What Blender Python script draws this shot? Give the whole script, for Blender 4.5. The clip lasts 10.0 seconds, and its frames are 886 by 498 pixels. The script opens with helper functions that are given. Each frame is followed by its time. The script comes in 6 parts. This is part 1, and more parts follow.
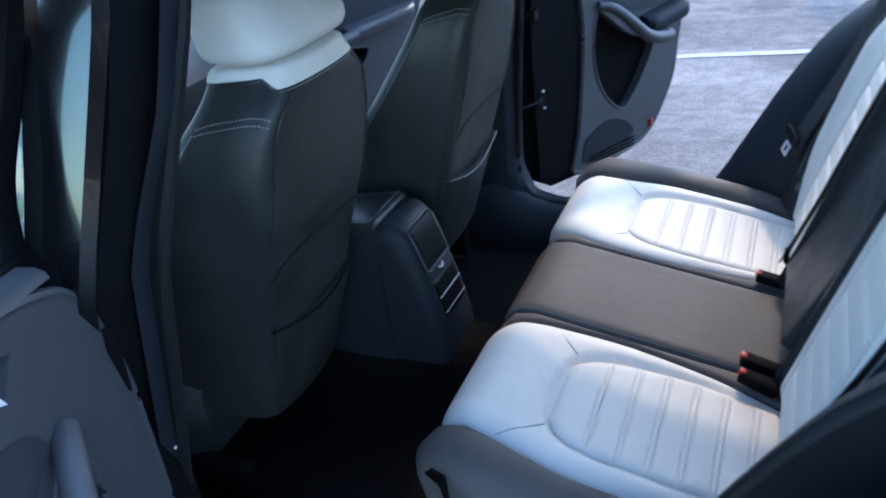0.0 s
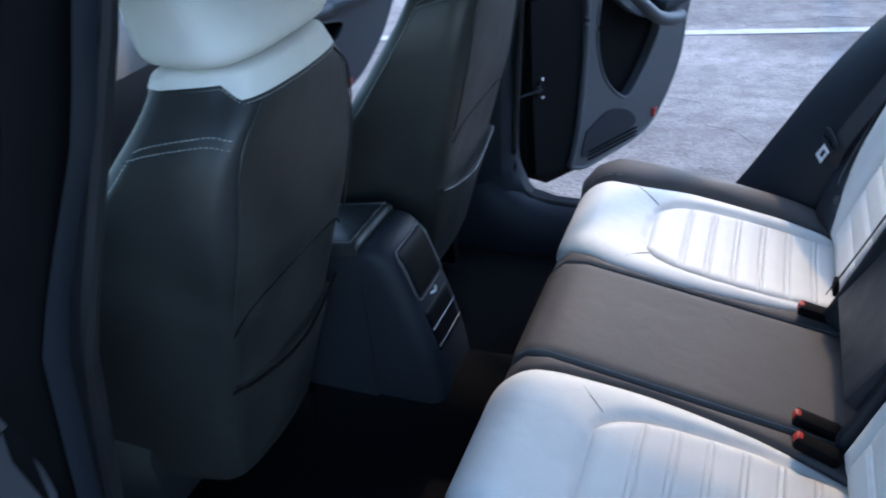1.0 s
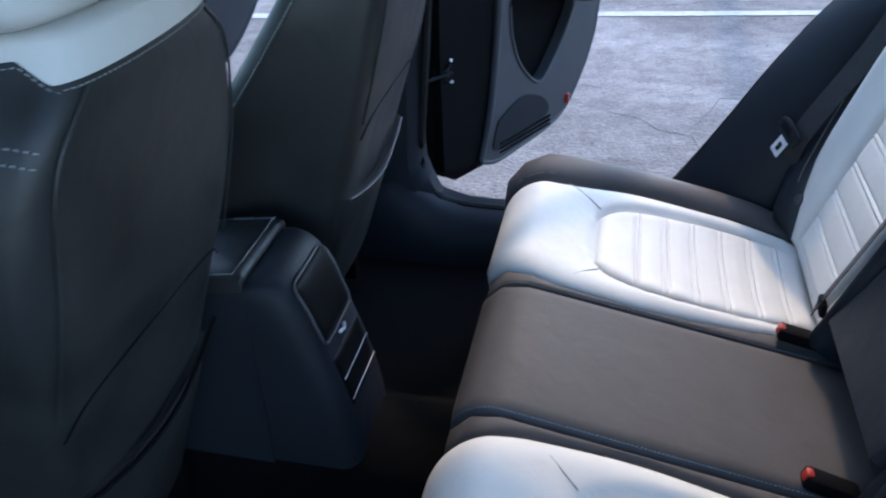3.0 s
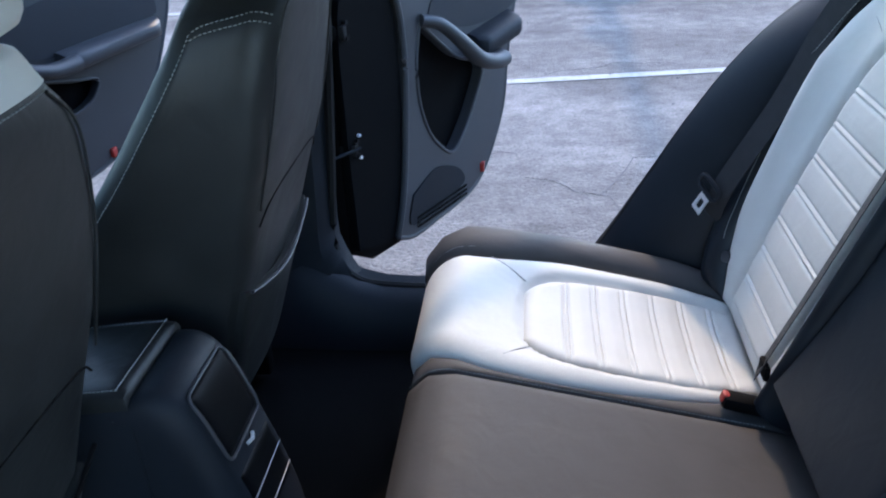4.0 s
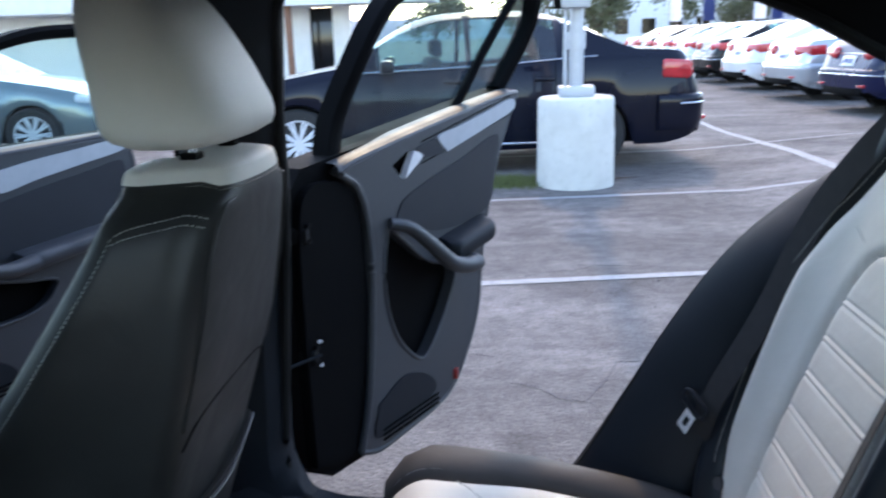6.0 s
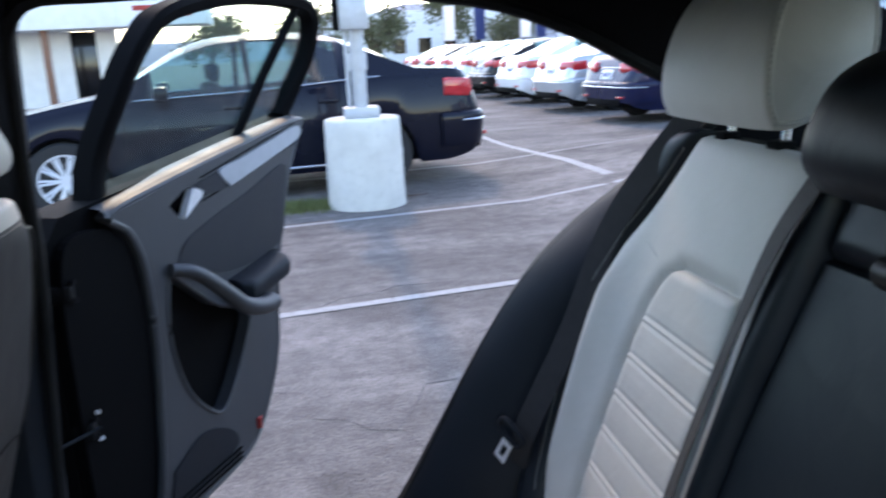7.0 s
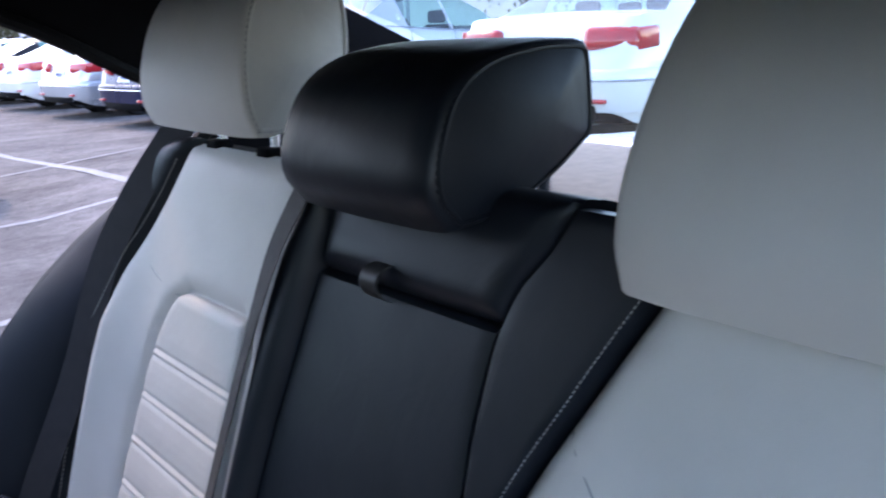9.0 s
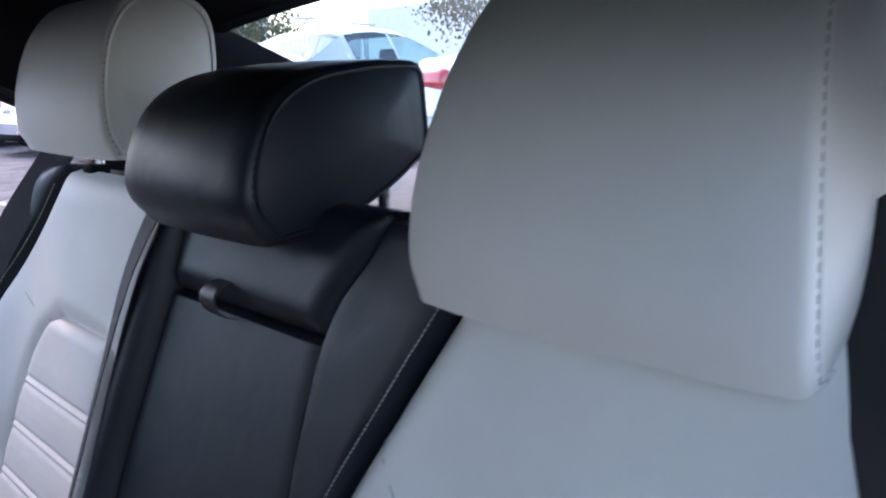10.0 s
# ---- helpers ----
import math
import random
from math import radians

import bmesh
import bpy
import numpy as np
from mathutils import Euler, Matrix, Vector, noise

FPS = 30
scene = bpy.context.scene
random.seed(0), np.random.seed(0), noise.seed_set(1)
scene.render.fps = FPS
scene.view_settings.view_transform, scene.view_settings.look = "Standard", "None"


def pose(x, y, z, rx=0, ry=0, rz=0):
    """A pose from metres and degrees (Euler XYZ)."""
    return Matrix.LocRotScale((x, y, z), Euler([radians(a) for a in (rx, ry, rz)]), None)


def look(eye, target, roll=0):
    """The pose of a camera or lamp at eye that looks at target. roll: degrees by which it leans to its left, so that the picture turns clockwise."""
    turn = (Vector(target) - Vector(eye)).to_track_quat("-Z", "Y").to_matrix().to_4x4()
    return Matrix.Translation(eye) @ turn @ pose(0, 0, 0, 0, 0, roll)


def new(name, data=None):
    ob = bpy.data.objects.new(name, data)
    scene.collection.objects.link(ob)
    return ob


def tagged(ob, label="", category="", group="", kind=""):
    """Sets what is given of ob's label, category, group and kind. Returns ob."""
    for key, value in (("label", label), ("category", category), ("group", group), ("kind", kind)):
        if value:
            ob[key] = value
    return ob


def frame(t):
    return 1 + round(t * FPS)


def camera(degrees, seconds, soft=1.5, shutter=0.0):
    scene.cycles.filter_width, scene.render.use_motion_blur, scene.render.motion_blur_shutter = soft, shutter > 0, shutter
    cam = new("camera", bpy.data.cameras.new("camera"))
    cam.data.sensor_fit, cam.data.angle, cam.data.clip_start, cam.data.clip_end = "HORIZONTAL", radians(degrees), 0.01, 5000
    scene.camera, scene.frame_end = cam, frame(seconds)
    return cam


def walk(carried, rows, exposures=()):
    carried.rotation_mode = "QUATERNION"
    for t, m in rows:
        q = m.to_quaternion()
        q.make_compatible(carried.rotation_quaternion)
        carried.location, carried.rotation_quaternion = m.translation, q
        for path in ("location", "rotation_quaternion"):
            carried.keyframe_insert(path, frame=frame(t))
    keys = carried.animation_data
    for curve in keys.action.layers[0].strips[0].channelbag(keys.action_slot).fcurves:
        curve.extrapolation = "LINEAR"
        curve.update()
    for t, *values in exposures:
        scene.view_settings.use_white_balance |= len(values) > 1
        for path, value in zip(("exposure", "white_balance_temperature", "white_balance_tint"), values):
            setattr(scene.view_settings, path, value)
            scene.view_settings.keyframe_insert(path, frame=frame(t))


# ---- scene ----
cam = camera(57.5, 10.0, soft=2.0, shutter=0.5)
PATH = [
    (0, (0.459, -1.467, 1.497), (-0.308, 0.106, 0.529), -7.4),
    (0.5, (0.403, -1.339, 1.485), (-0.42, 0.182, 0.48), -5.6),
    (1, (0.291, -1.218, 1.469), (-0.387, 0.344, 0.42), -5.7),
    (1.5, (0.202, -1.153, 1.443), (-0.309, 0.472, 0.395), -4.2),
    (2, (0.134, -1.094, 1.416), (-0.359, 0.523, 0.347), -2.4),
    (2.2, (0.124, -1.056, 1.393), (-0.366, 0.543, 0.295), -2.9),
    (3.3, (0.116, -0.901, 1.338), (-0.194, 0.751, 0.254), -1.8),
    (3.5, (0.115, -0.876, 1.327), (-0.153, 0.818, 0.299), -2.2),
    (4, (0.119, -0.835, 1.312), (-0.092, 0.910, 0.357), -2.8),
    (4.5, (0.130, -0.804, 1.309), (-0.068, 0.987, 0.442), -2.6),
    (5, (0.139, -0.778, 1.310), (-0.161, 1.070, 0.605), -3.0),
    (5.2, (0.141, -0.766, 1.309), (-0.215, 1.090, 0.654), -3.5),
    (6.3, (0.157, -0.684, 1.286), (0.136, 1.255, 0.797), -1.9),
    (6.5, (0.154, -0.662, 1.29), (0.259, 1.274, 0.797), -2.4),
    (7, (0.158, -0.615, 1.297), (0.473, 1.301, 0.817), -2.9),
    (7.5, (0.191, -0.582, 1.307), (0.887, 1.241, 0.868), -2.0),
    (8, (0.197, -0.564, 1.294), (1.16, 1.141, 0.886), -0.8),
    (8.5, (0.231, -0.541, 1.297), (1.405, 0.989, 0.766), -1.5),
    (9, (0.252, -0.55, 1.293), (1.535, 0.893, 0.774), -1.8),
    (9.5, (0.276, -0.583, 1.262), (1.649, 0.794, 0.792), -2.0),
    (10, (0.32, -0.636, 1.274), (1.69, 0.756, 0.843), -1.5),
]
walk(cam, [(t, look(eye, target, roll)) for t, eye, target, roll in PATH], exposures=[(0.0, 3.02, 5700, 8), (2.0, 2.90, 5850, 9), (5.0, 2.88, 6150, 10), (6.5, 2.4, 6650, 13), (7.5, 2.45, 6550, 14), (8.5, 2.62, 6500, 20), (10.0, 2.84, 6600, 26)])

# ---- world, sun and exposure ----
world = bpy.data.worlds.new("sky")
scene.world = world
world.use_nodes = True
_n = world.node_tree.nodes
_bg = _n["Background"]
_sky = _n.new("ShaderNodeTexSky")
_sky.sky_type = "NISHITA"
_sky.sun_disc = False
_sky.sun_elevation = radians(42)
_sky.sun_rotation = radians(0)
_sky.air_density, _sky.dust_density, _sky.ozone_density = 1.0, 0.8, 1.0
_bg.inputs[1].default_value = 0.15
world.node_tree.links.new(_sky.outputs[0], _bg.inputs[0])
sun = new("sun", bpy.data.lights.new("sun", "SUN"))
sun.data.energy, sun.data.angle, sun.data.color = 0.34, radians(1.8), (1.0, 0.70, 0.42)
sun.matrix_basis = look((0.0, 3.0, 2.71), (0, 0, 0))


# ---- materials ----
def material(name, base, rough=0.5, metal=0.0, vary=0.15, scale=8.0, fine=400.0, bump=0.05, depth=0.001, spec=0.5, coat=0.0, voronoi=False, tint=None, wrinkle=0.0):
    """A surface with stains at one scale and grain at another."""
    mat = bpy.data.materials.new(name)
    mat.use_nodes = True
    nt = mat.node_tree
    bsdf = nt.nodes["Principled BSDF"]
    coord = nt.nodes.new("ShaderNodeTexCoord")
    big = nt.nodes.new("ShaderNodeTexNoise")
    big.inputs["Scale"].default_value, big.inputs["Detail"].default_value = scale, 6.0
    nt.links.new(coord.outputs["Object"], big.inputs["Vector"])
    ramp = nt.nodes.new("ShaderNodeMapRange")
    ramp.inputs[1].default_value, ramp.inputs[2].default_value = 0.3, 0.7
    ramp.inputs[3].default_value, ramp.inputs[4].default_value = 1.0 - vary, 1.0 + vary
    nt.links.new(big.outputs[0], ramp.inputs[0])
    scale_node = nt.nodes.new("ShaderNodeVectorMath")
    scale_node.operation = "SCALE"
    scale_node.inputs[0].default_value = base
    nt.links.new(ramp.outputs[0], scale_node.inputs["Scale"])
    colour = scale_node.outputs[0]
    if tint:
        mix = nt.nodes.new("ShaderNodeMix")
        mix.data_type = "RGBA"
        mix.inputs["B"].default_value = (*tint, 1)
        nt.links.new(colour, mix.inputs["A"])
        mid = nt.nodes.new("ShaderNodeTexNoise")
        mid.inputs["Scale"].default_value, mid.inputs["Detail"].default_value = scale * 3.1, 8.0
        nt.links.new(coord.outputs["Object"], mid.inputs["Vector"])
        fac = nt.nodes.new("ShaderNodeMapRange")
        fac.inputs[1].default_value, fac.inputs[2].default_value = 0.5, 0.72
        nt.links.new(mid.outputs[0], fac.inputs[0])
        nt.links.new(fac.outputs[0], mix.inputs["Factor"])
        colour = mix.outputs["Result"]
    nt.links.new(colour, bsdf.inputs["Base Color"])
    grain = nt.nodes.new("ShaderNodeTexVoronoi" if voronoi else "ShaderNodeTexNoise")
    grain.inputs["Scale"].default_value = fine
    nt.links.new(coord.outputs["Object"], grain.inputs["Vector"])
    if bump:
        b = nt.nodes.new("ShaderNodeBump")
        b.inputs["Strength"].default_value, b.inputs["Distance"].default_value = bump, depth
        nt.links.new(grain.outputs[0], b.inputs["Height"])
        nt.links.new(b.outputs[0], bsdf.inputs["Normal"])
        if wrinkle:
            fold = nt.nodes.new("ShaderNodeTexNoise")
            fold.inputs["Scale"].default_value, fold.inputs["Detail"].default_value, fold.inputs["Distortion"].default_value = 22.0, 3.0, 0.6
            nt.links.new(coord.outputs["Object"], fold.inputs["Vector"])
            soft = nt.nodes.new("ShaderNodeBump")
            soft.inputs["Strength"].default_value, soft.inputs["Distance"].default_value = wrinkle, 0.004
            nt.links.new(fold.outputs[0], soft.inputs["Height"])
            nt.links.new(soft.outputs[0], b.inputs["Normal"])
    rr = nt.nodes.new("ShaderNodeMapRange")
    rr.inputs[1].default_value, rr.inputs[2].default_value = 0.3, 0.7
    rr.inputs[3].default_value, rr.inputs[4].default_value = max(rough - 0.06, 0.02), min(rough + 0.06, 1.0)
    nt.links.new(big.outputs[0], rr.inputs[0])
    nt.links.new(rr.outputs[0], bsdf.inputs["Roughness"])
    bsdf.inputs["Metallic"].default_value = metal
    bsdf.inputs["Specular IOR Level"].default_value = spec
    bsdf.inputs["Coat Weight"].default_value = coat
    bsdf.inputs["Coat Roughness"].default_value = 0.04
    return mat


def glass(name, tint, base=0.05):
    """A thin pane: lets light through, with a mirror gloss that grows at grazing angles."""
    mat = bpy.data.materials.new(name)
    mat.use_nodes = True
    nt = mat.node_tree
    nt.nodes.remove(nt.nodes["Principled BSDF"])
    through_node, shine, mix, weight, power, scale_node = (nt.nodes.new("ShaderNode" + k) for k in ("BsdfTransparent", "BsdfGlossy", "MixShader", "LayerWeight", "Math", "Math"))
    through_node.inputs[0].default_value = (*tint, 1)
    shine.inputs["Roughness"].default_value = 0.02
    weight.inputs[0].default_value = 0.5
    power.operation, power.inputs[1].default_value = "POWER", 4.0
    scale_node.operation = "MULTIPLY_ADD"
    scale_node.inputs[1].default_value, scale_node.inputs[2].default_value = 0.85, base
    nt.links.new(weight.outputs["Facing"], power.inputs[0])
    nt.links.new(power.outputs[0], scale_node.inputs[0])
    nt.links.new(scale_node.outputs[0], mix.inputs[0])
    nt.links.new(through_node.outputs[0], mix.inputs[1])
    nt.links.new(shine.outputs[0], mix.inputs[2])
    nt.links.new(mix.outputs[0], nt.nodes["Material Output"].inputs[0])
    return mat


WHITE = material("cream_leatherette", (0.535, 0.522, 0.484), 0.60, spec=0.34, vary=0.04, scale=14, fine=900, bump=0.10, depth=0.0006, voronoi=True, wrinkle=0.28)
BLACK = material("black_leatherette", (0.0170, 0.0180, 0.0178), 0.47, vary=0.20, scale=12, fine=800, bump=0.12, depth=0.0006, voronoi=True, spec=0.34, wrinkle=0.35)
# Sunlit copy of the black leatherette: the sun's brown sheen is in its colour.
SUNLIT_BLACK = material("sunlit_black_leatherette", (0.056, 0.0515, 0.050), 0.68, vary=0.15, scale=12, fine=900, bump=0.12, depth=0.0006, voronoi=True, spec=0.28, wrinkle=0.3)
CARBON = material("black_smooth_vinyl", (0.0060, 0.0088, 0.0135), 0.46, vary=0.15, scale=20, fine=1200, bump=0.08, depth=0.0004, spec=0.30, wrinkle=0.25)
PLASTIC = material("dark_grained_plastic", (0.012, 0.0145, 0.019), 0.55, vary=0.12, scale=10, fine=1100, bump=0.2, depth=0.0006, voronoi=True, spec=0.18)
GREY_TRIM = material("grey_grained_trim", (0.037, 0.0385, 0.044), 0.5, vary=0.10, scale=10, fine=1100, bump=0.2, depth=0.0006, voronoi=True)
DOOR_INSERT = material("dark_grey_door_insert", (0.024, 0.025, 0.030), 0.6, vary=0.12, scale=10, fine=900, bump=0.25, depth=0.0007, voronoi=True, spec=0.25)
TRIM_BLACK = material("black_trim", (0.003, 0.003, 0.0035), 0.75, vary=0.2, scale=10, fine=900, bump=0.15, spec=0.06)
HEADLINER = material("black_headliner_cloth", (0.006, 0.006, 0.007), 0.95, vary=0.2, scale=30, fine=2500, bump=0.3, spec=0.1)
CARPET = material("black_carpet", (0.0035, 0.0035, 0.004), 0.98, vary=0.35, scale=40, fine=1500, bump=0.8, depth=0.004, spec=0.1)
RUBBER = material("black_rubber", (0.006, 0.006, 0.0065), 0.7, vary=0.2, scale=30, fine=600, bump=0.1, spec=0.2)
WEBBING = material("seat_belt_webbing", (0.012, 0.012, 0.014), 0.8, vary=0.1, scale=60, fine=1800, bump=0.4, depth=0.0008)
CHROME = material("brushed_chrome", (0.75, 0.75, 0.76), 0.2, metal=1.0, vary=0.05, scale=30, fine=300, bump=0.02)
SATIN = material("satin_silver_strip", (0.40, 0.41, 0.43), 0.40, metal=0.0, vary=0.06, scale=30, fine=500, bump=0.05)
STEEL = material("bright_steel", (0.78, 0.78, 0.80), 0.35, metal=0.35, vary=0.05, scale=60)
VENT_BLACK = material("near_black_plastic", (0.003, 0.0033, 0.004), 0.5, vary=0.1, spec=0.06)
GLOSSBLACK = material("gloss_black", (0.004, 0.004, 0.005), 0.12, vary=0.1)
RED = material("red_plastic", (0.34, 0.018, 0.012), 0.45, vary=0.1)
THREAD = material("grey_thread", (0.27, 0.27, 0.26), 0.8, vary=0.1, scale=90)
SHELF_CLOTH = material("grey_shelf_cloth", (0.20, 0.18, 0.16), 0.95, vary=0.15, scale=40, fine=2000, bump=0.4)
BODY_BLACK = material("black_body_paint", (0.005, 0.005, 0.006), 0.6, vary=0.1, spec=0.15)
PILLAR_GLOSS = material("polished_black_pillar", (0.005, 0.005, 0.006), 0.2, vary=0.1, bump=0.0, coat=0.6)
BOOT_PAINT = material("silver_boot_paint", (0.52, 0.56, 0.62), 0.3, metal=0.3, vary=0.05, bump=0.0, coat=0.8)
ASPHALT = material("worn_asphalt", (0.146, 0.133, 0.125), 0.93, vary=0.34, scale=0.55, fine=70, bump=0.9, depth=0.012, tint=(0.094, 0.086, 0.082), spec=0.2)


def weather(mat):
    """Stones, streaks worn by tyres and pale dust over the asphalt."""
    nt = mat.node_tree
    bsdf = nt.nodes["Principled BSDF"]
    colour = bsdf.inputs["Base Color"].links[0].from_socket
    coord = nt.nodes.new("ShaderNodeTexCoord")
    for size, stretch, low, high, dark, light in ((9.0, (1, 1, 1), 0.35, 0.65, 0.80, 1.20), (55.0, (1, 1, 1), 0.30, 0.70, 0.72, 1.30), (1.1, (0.35, 1.7, 1), 0.38, 0.66, 0.80, 1.22), (210.0, (1, 1, 1), 0.3, 0.7, 0.75, 1.25)):
        mapping = nt.nodes.new("ShaderNodeMapping")
        mapping.inputs["Scale"].default_value = stretch
        mapping.inputs["Rotation"].default_value = (0, 0, -0.14)
        nt.links.new(coord.outputs["Object"], mapping.inputs[0])
        n = nt.nodes.new("ShaderNodeTexNoise")
        n.inputs["Scale"].default_value, n.inputs["Detail"].default_value, n.inputs["Roughness"].default_value = size, 5.0, 0.65
        nt.links.new(mapping.outputs[0], n.inputs["Vector"])
        r = nt.nodes.new("ShaderNodeMapRange")
        for k, v in enumerate((low, high, dark, light)):
            r.inputs[k + 1].default_value = v
        nt.links.new(n.outputs[0], r.inputs[0])
        sc = nt.nodes.new("ShaderNodeVectorMath")
        sc.operation = "SCALE"
        nt.links.new(colour, sc.inputs[0])
        nt.links.new(r.outputs[0], sc.inputs["Scale"])
        colour = sc.outputs[0]
    nt.links.new(colour, bsdf.inputs["Base Color"])


weather(ASPHALT)
LINE_PAINT = material("white_line_paint", (0.28, 0.278, 0.275), 0.85, vary=0.14, scale=9, fine=120, bump=0.5, depth=0.004, tint=(0.19, 0.186, 0.184))
CONCRETE = material("painted_concrete", (0.63, 0.61, 0.555), 0.88, vary=0.08, scale=5, fine=90, bump=0.4, depth=0.004, tint=(0.57, 0.55, 0.495))
GALV = material("galvanised_steel", (0.45, 0.46, 0.48), 0.5, metal=0.4, vary=0.1, scale=12)
STUCCO = material("white_stucco", (0.80, 0.79, 0.77), 0.9, vary=0.05, scale=3, fine=60, bump=0.5, depth=0.006)
BROWN = material("brown_painted_wood", (0.22, 0.11, 0.07), 0.7, vary=0.15)
TYRE = material("tyre_rubber", (0.018, 0.018, 0.019), 0.75, vary=0.2, scale=20)
ALLOY = material("alloy_wheel", (0.70, 0.70, 0.72), 0.35, metal=0.2, vary=0.05)
LAMP_RED = material("red_tail_lamp", (0.46, 0.022, 0.028), 0.12, vary=0.25, coat=0.6)
LAMP_CLEAR = material("clear_head_lamp", (0.6, 0.62, 0.65), 0.1, vary=0.1, coat=0.6)
PLATE = material("white_plate", (0.78, 0.78, 0.8), 0.5, vary=0.03)
INK = material("dark_blue_ink", (0.03, 0.05, 0.18), 0.5, vary=0.05)
LEAF = material("olive_leaves", (0.125, 0.125, 0.06), 0.7, vary=0.4, scale=3, tint=(0.06, 0.068, 0.035))
BARK = material("tree_bark", (0.14, 0.10, 0.07), 0.9, vary=0.25, scale=12, fine=60, bump=0.6, depth=0.01)
# Distance haze is mixed into the hillside's base colour.
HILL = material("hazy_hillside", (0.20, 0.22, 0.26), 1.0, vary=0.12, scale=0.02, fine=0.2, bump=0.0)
GRASS = material("dry_grass", (0.13, 0.15, 0.05), 0.9, vary=0.4, scale=20)
PANE = glass("window_glass", (0.82, 0.915, 0.90), 0.04)
REAR_GLASS = glass("green_tinted_glass", (0.79, 0.89, 0.87))
TINTED = glass("tinted_car_glass", (0.70, 0.90, 0.87), 0.10)


# ---- helpers of this scene ----
def link(name, bm, mat, smooth=True):
    me = bpy.data.meshes.new(name)
    bmesh.ops.recalc_face_normals(bm, faces=bm.faces)
    bm.to_mesh(me)
    bm.free()
    me.materials.append(mat)
    if smooth:
        me.shade_smooth()
        me.set_sharp_from_angle(angle=radians(42))
    return new(name, me)


def part(name, bm, mat, parent, label="", smooth=True):
    """One mesh under a thing, or under a part of it; its points are given in the thing's surroundings."""
    ob = link(name, bm, mat, smooth)
    ob.parent = parent
    if parent.parent is None:
        ob.matrix_parent_inverse = parent.matrix_basis.inverted()
    return tagged(ob, label)


def thing(name, at, label, category, group="", kind=""):
    ob = new(name)
    ob.matrix_basis = Matrix.Translation(at)
    ob.empty_display_size = 0.05
    return tagged(ob, label, category, group, kind)


def single(name, bm, mat, label, category, group="", kind="", smooth=True):
    return tagged(link(name, bm, mat, smooth), label, category, group, kind)


def interp(table, x):
    """Smooth reading between the rows of a table of (x, value)."""
    n = len(table)
    if x <= table[0][0]:
        return table[0][1]
    if x >= table[-1][0]:
        return table[-1][1]
    i = max(k for k in range(n - 1) if table[k][0] <= x)
    (x0, y0), (x1, y1) = table[i], table[i + 1]
    slope = (y1 - y0) / (x1 - x0)

    def tangent(k):
        if k in (0, n - 1):
            return slope
        a = (table[k][1] - table[k - 1][1]) / (table[k][0] - table[k - 1][0])
        b = (table[k + 1][1] - table[k][1]) / (table[k + 1][0] - table[k][0])
        return 0.0 if a * b <= 0 else 2 * a * b / (a + b)

    h, u = x1 - x0, (x - x0) / (x1 - x0)
    m0, m1 = tangent(i), tangent(i + 1)
    return (2 * u ** 3 - 3 * u * u + 1) * y0 + (u ** 3 - 2 * u * u + u) * h * m0 + (3 * u * u - 2 * u ** 3) * y1 + (u ** 3 - u * u) * h * m1


def curve_points(pts, n):
    """n points along a smooth line through pts (Catmull-Rom)."""
    p = [Vector(q) for q in pts]
    p = [p[0] * 2 - p[1]] + p + [p[-1] * 2 - p[-2]]
    out = []
    for k in range(n):
        u = k / (n - 1) * (len(p) - 3)
        i = min(int(u), len(p) - 4)
        u -= i
        a, b, c, d = p[i:i + 4]
        out.append(0.5 * (2 * b + (c - a) * u + (2 * a - 5 * b + 4 * c - d) * u * u + (3 * b - a - 3 * c + d) * u ** 3))
    return out


def loft(bm, rings, closed=True, caps=True):
    rows = [[bm.verts.new(p) for p in r] for r in rings]
    for a, b in zip(rows, rows[1:]):
        n = len(a)
        for i in range(n if closed else n - 1):
            j = (i + 1) % n
            bm.faces.new((a[i], a[j], b[j], b[i]))
    if closed and caps:
        bm.faces.new(rows[0])
        bm.faces.new(rows[-1][::-1])
    return bm


def tube(bm, pts, r, seg=10, flat=1.0, up=(0, 0, 1)):
    """A round or flattened bar along a line of points."""
    pts = [Vector(p) for p in pts]
    rings = []
    for i, p in enumerate(pts):
        t = (pts[min(i + 1, len(pts) - 1)] - pts[max(i - 1, 0)]).normalized()
        side = t.cross(Vector(up))
        side = side.normalized() if side.length > 1e-4 else t.cross(Vector((1, 0, 0))).normalized()
        nrm = side.cross(t)
        rad = r(i / (len(pts) - 1)) if callable(r) else r
        rings.append([p + side * math.cos(a) * rad + nrm * math.sin(a) * rad * flat for a in (2 * math.pi * k / seg for k in range(seg))])
    return loft(bm, rings)


def ribbon(bm, pts, normal, width, thick=0.0016):
    """A flat strap along a line, lying against a surface with that normal."""
    pts, nrm = [Vector(p) for p in pts], Vector(normal).normalized()
    rings = []
    for i, p in enumerate(pts):
        t = (pts[min(i + 1, len(pts) - 1)] - pts[max(i - 1, 0)]).normalized()
        s = t.cross(nrm).normalized() * width / 2
        rings.append([p - s, p + s, p + s + nrm * thick, p - s + nrm * thick])
    return loft(bm, rings)


def box(bm, centre, size, bevel=0.0, segments=2, m=None):
    made = bmesh.ops.create_cube(bm, size=1.0, matrix=Matrix.Diagonal((*size, 1)))["verts"]
    if bevel:
        edges = list({e for v in made for e in v.link_edges})
        r = bmesh.ops.bevel(bm, geom=edges, offset=bevel, segments=segments, affect="EDGES", profile=0.5)
        made = list({v for f in r["faces"] for v in f.verts} | {v for v in made if v.is_valid})
    bmesh.ops.transform(bm, verts=made, matrix=(Matrix.Translation(centre) @ m) if m else Matrix.Translation(centre))
    return bm


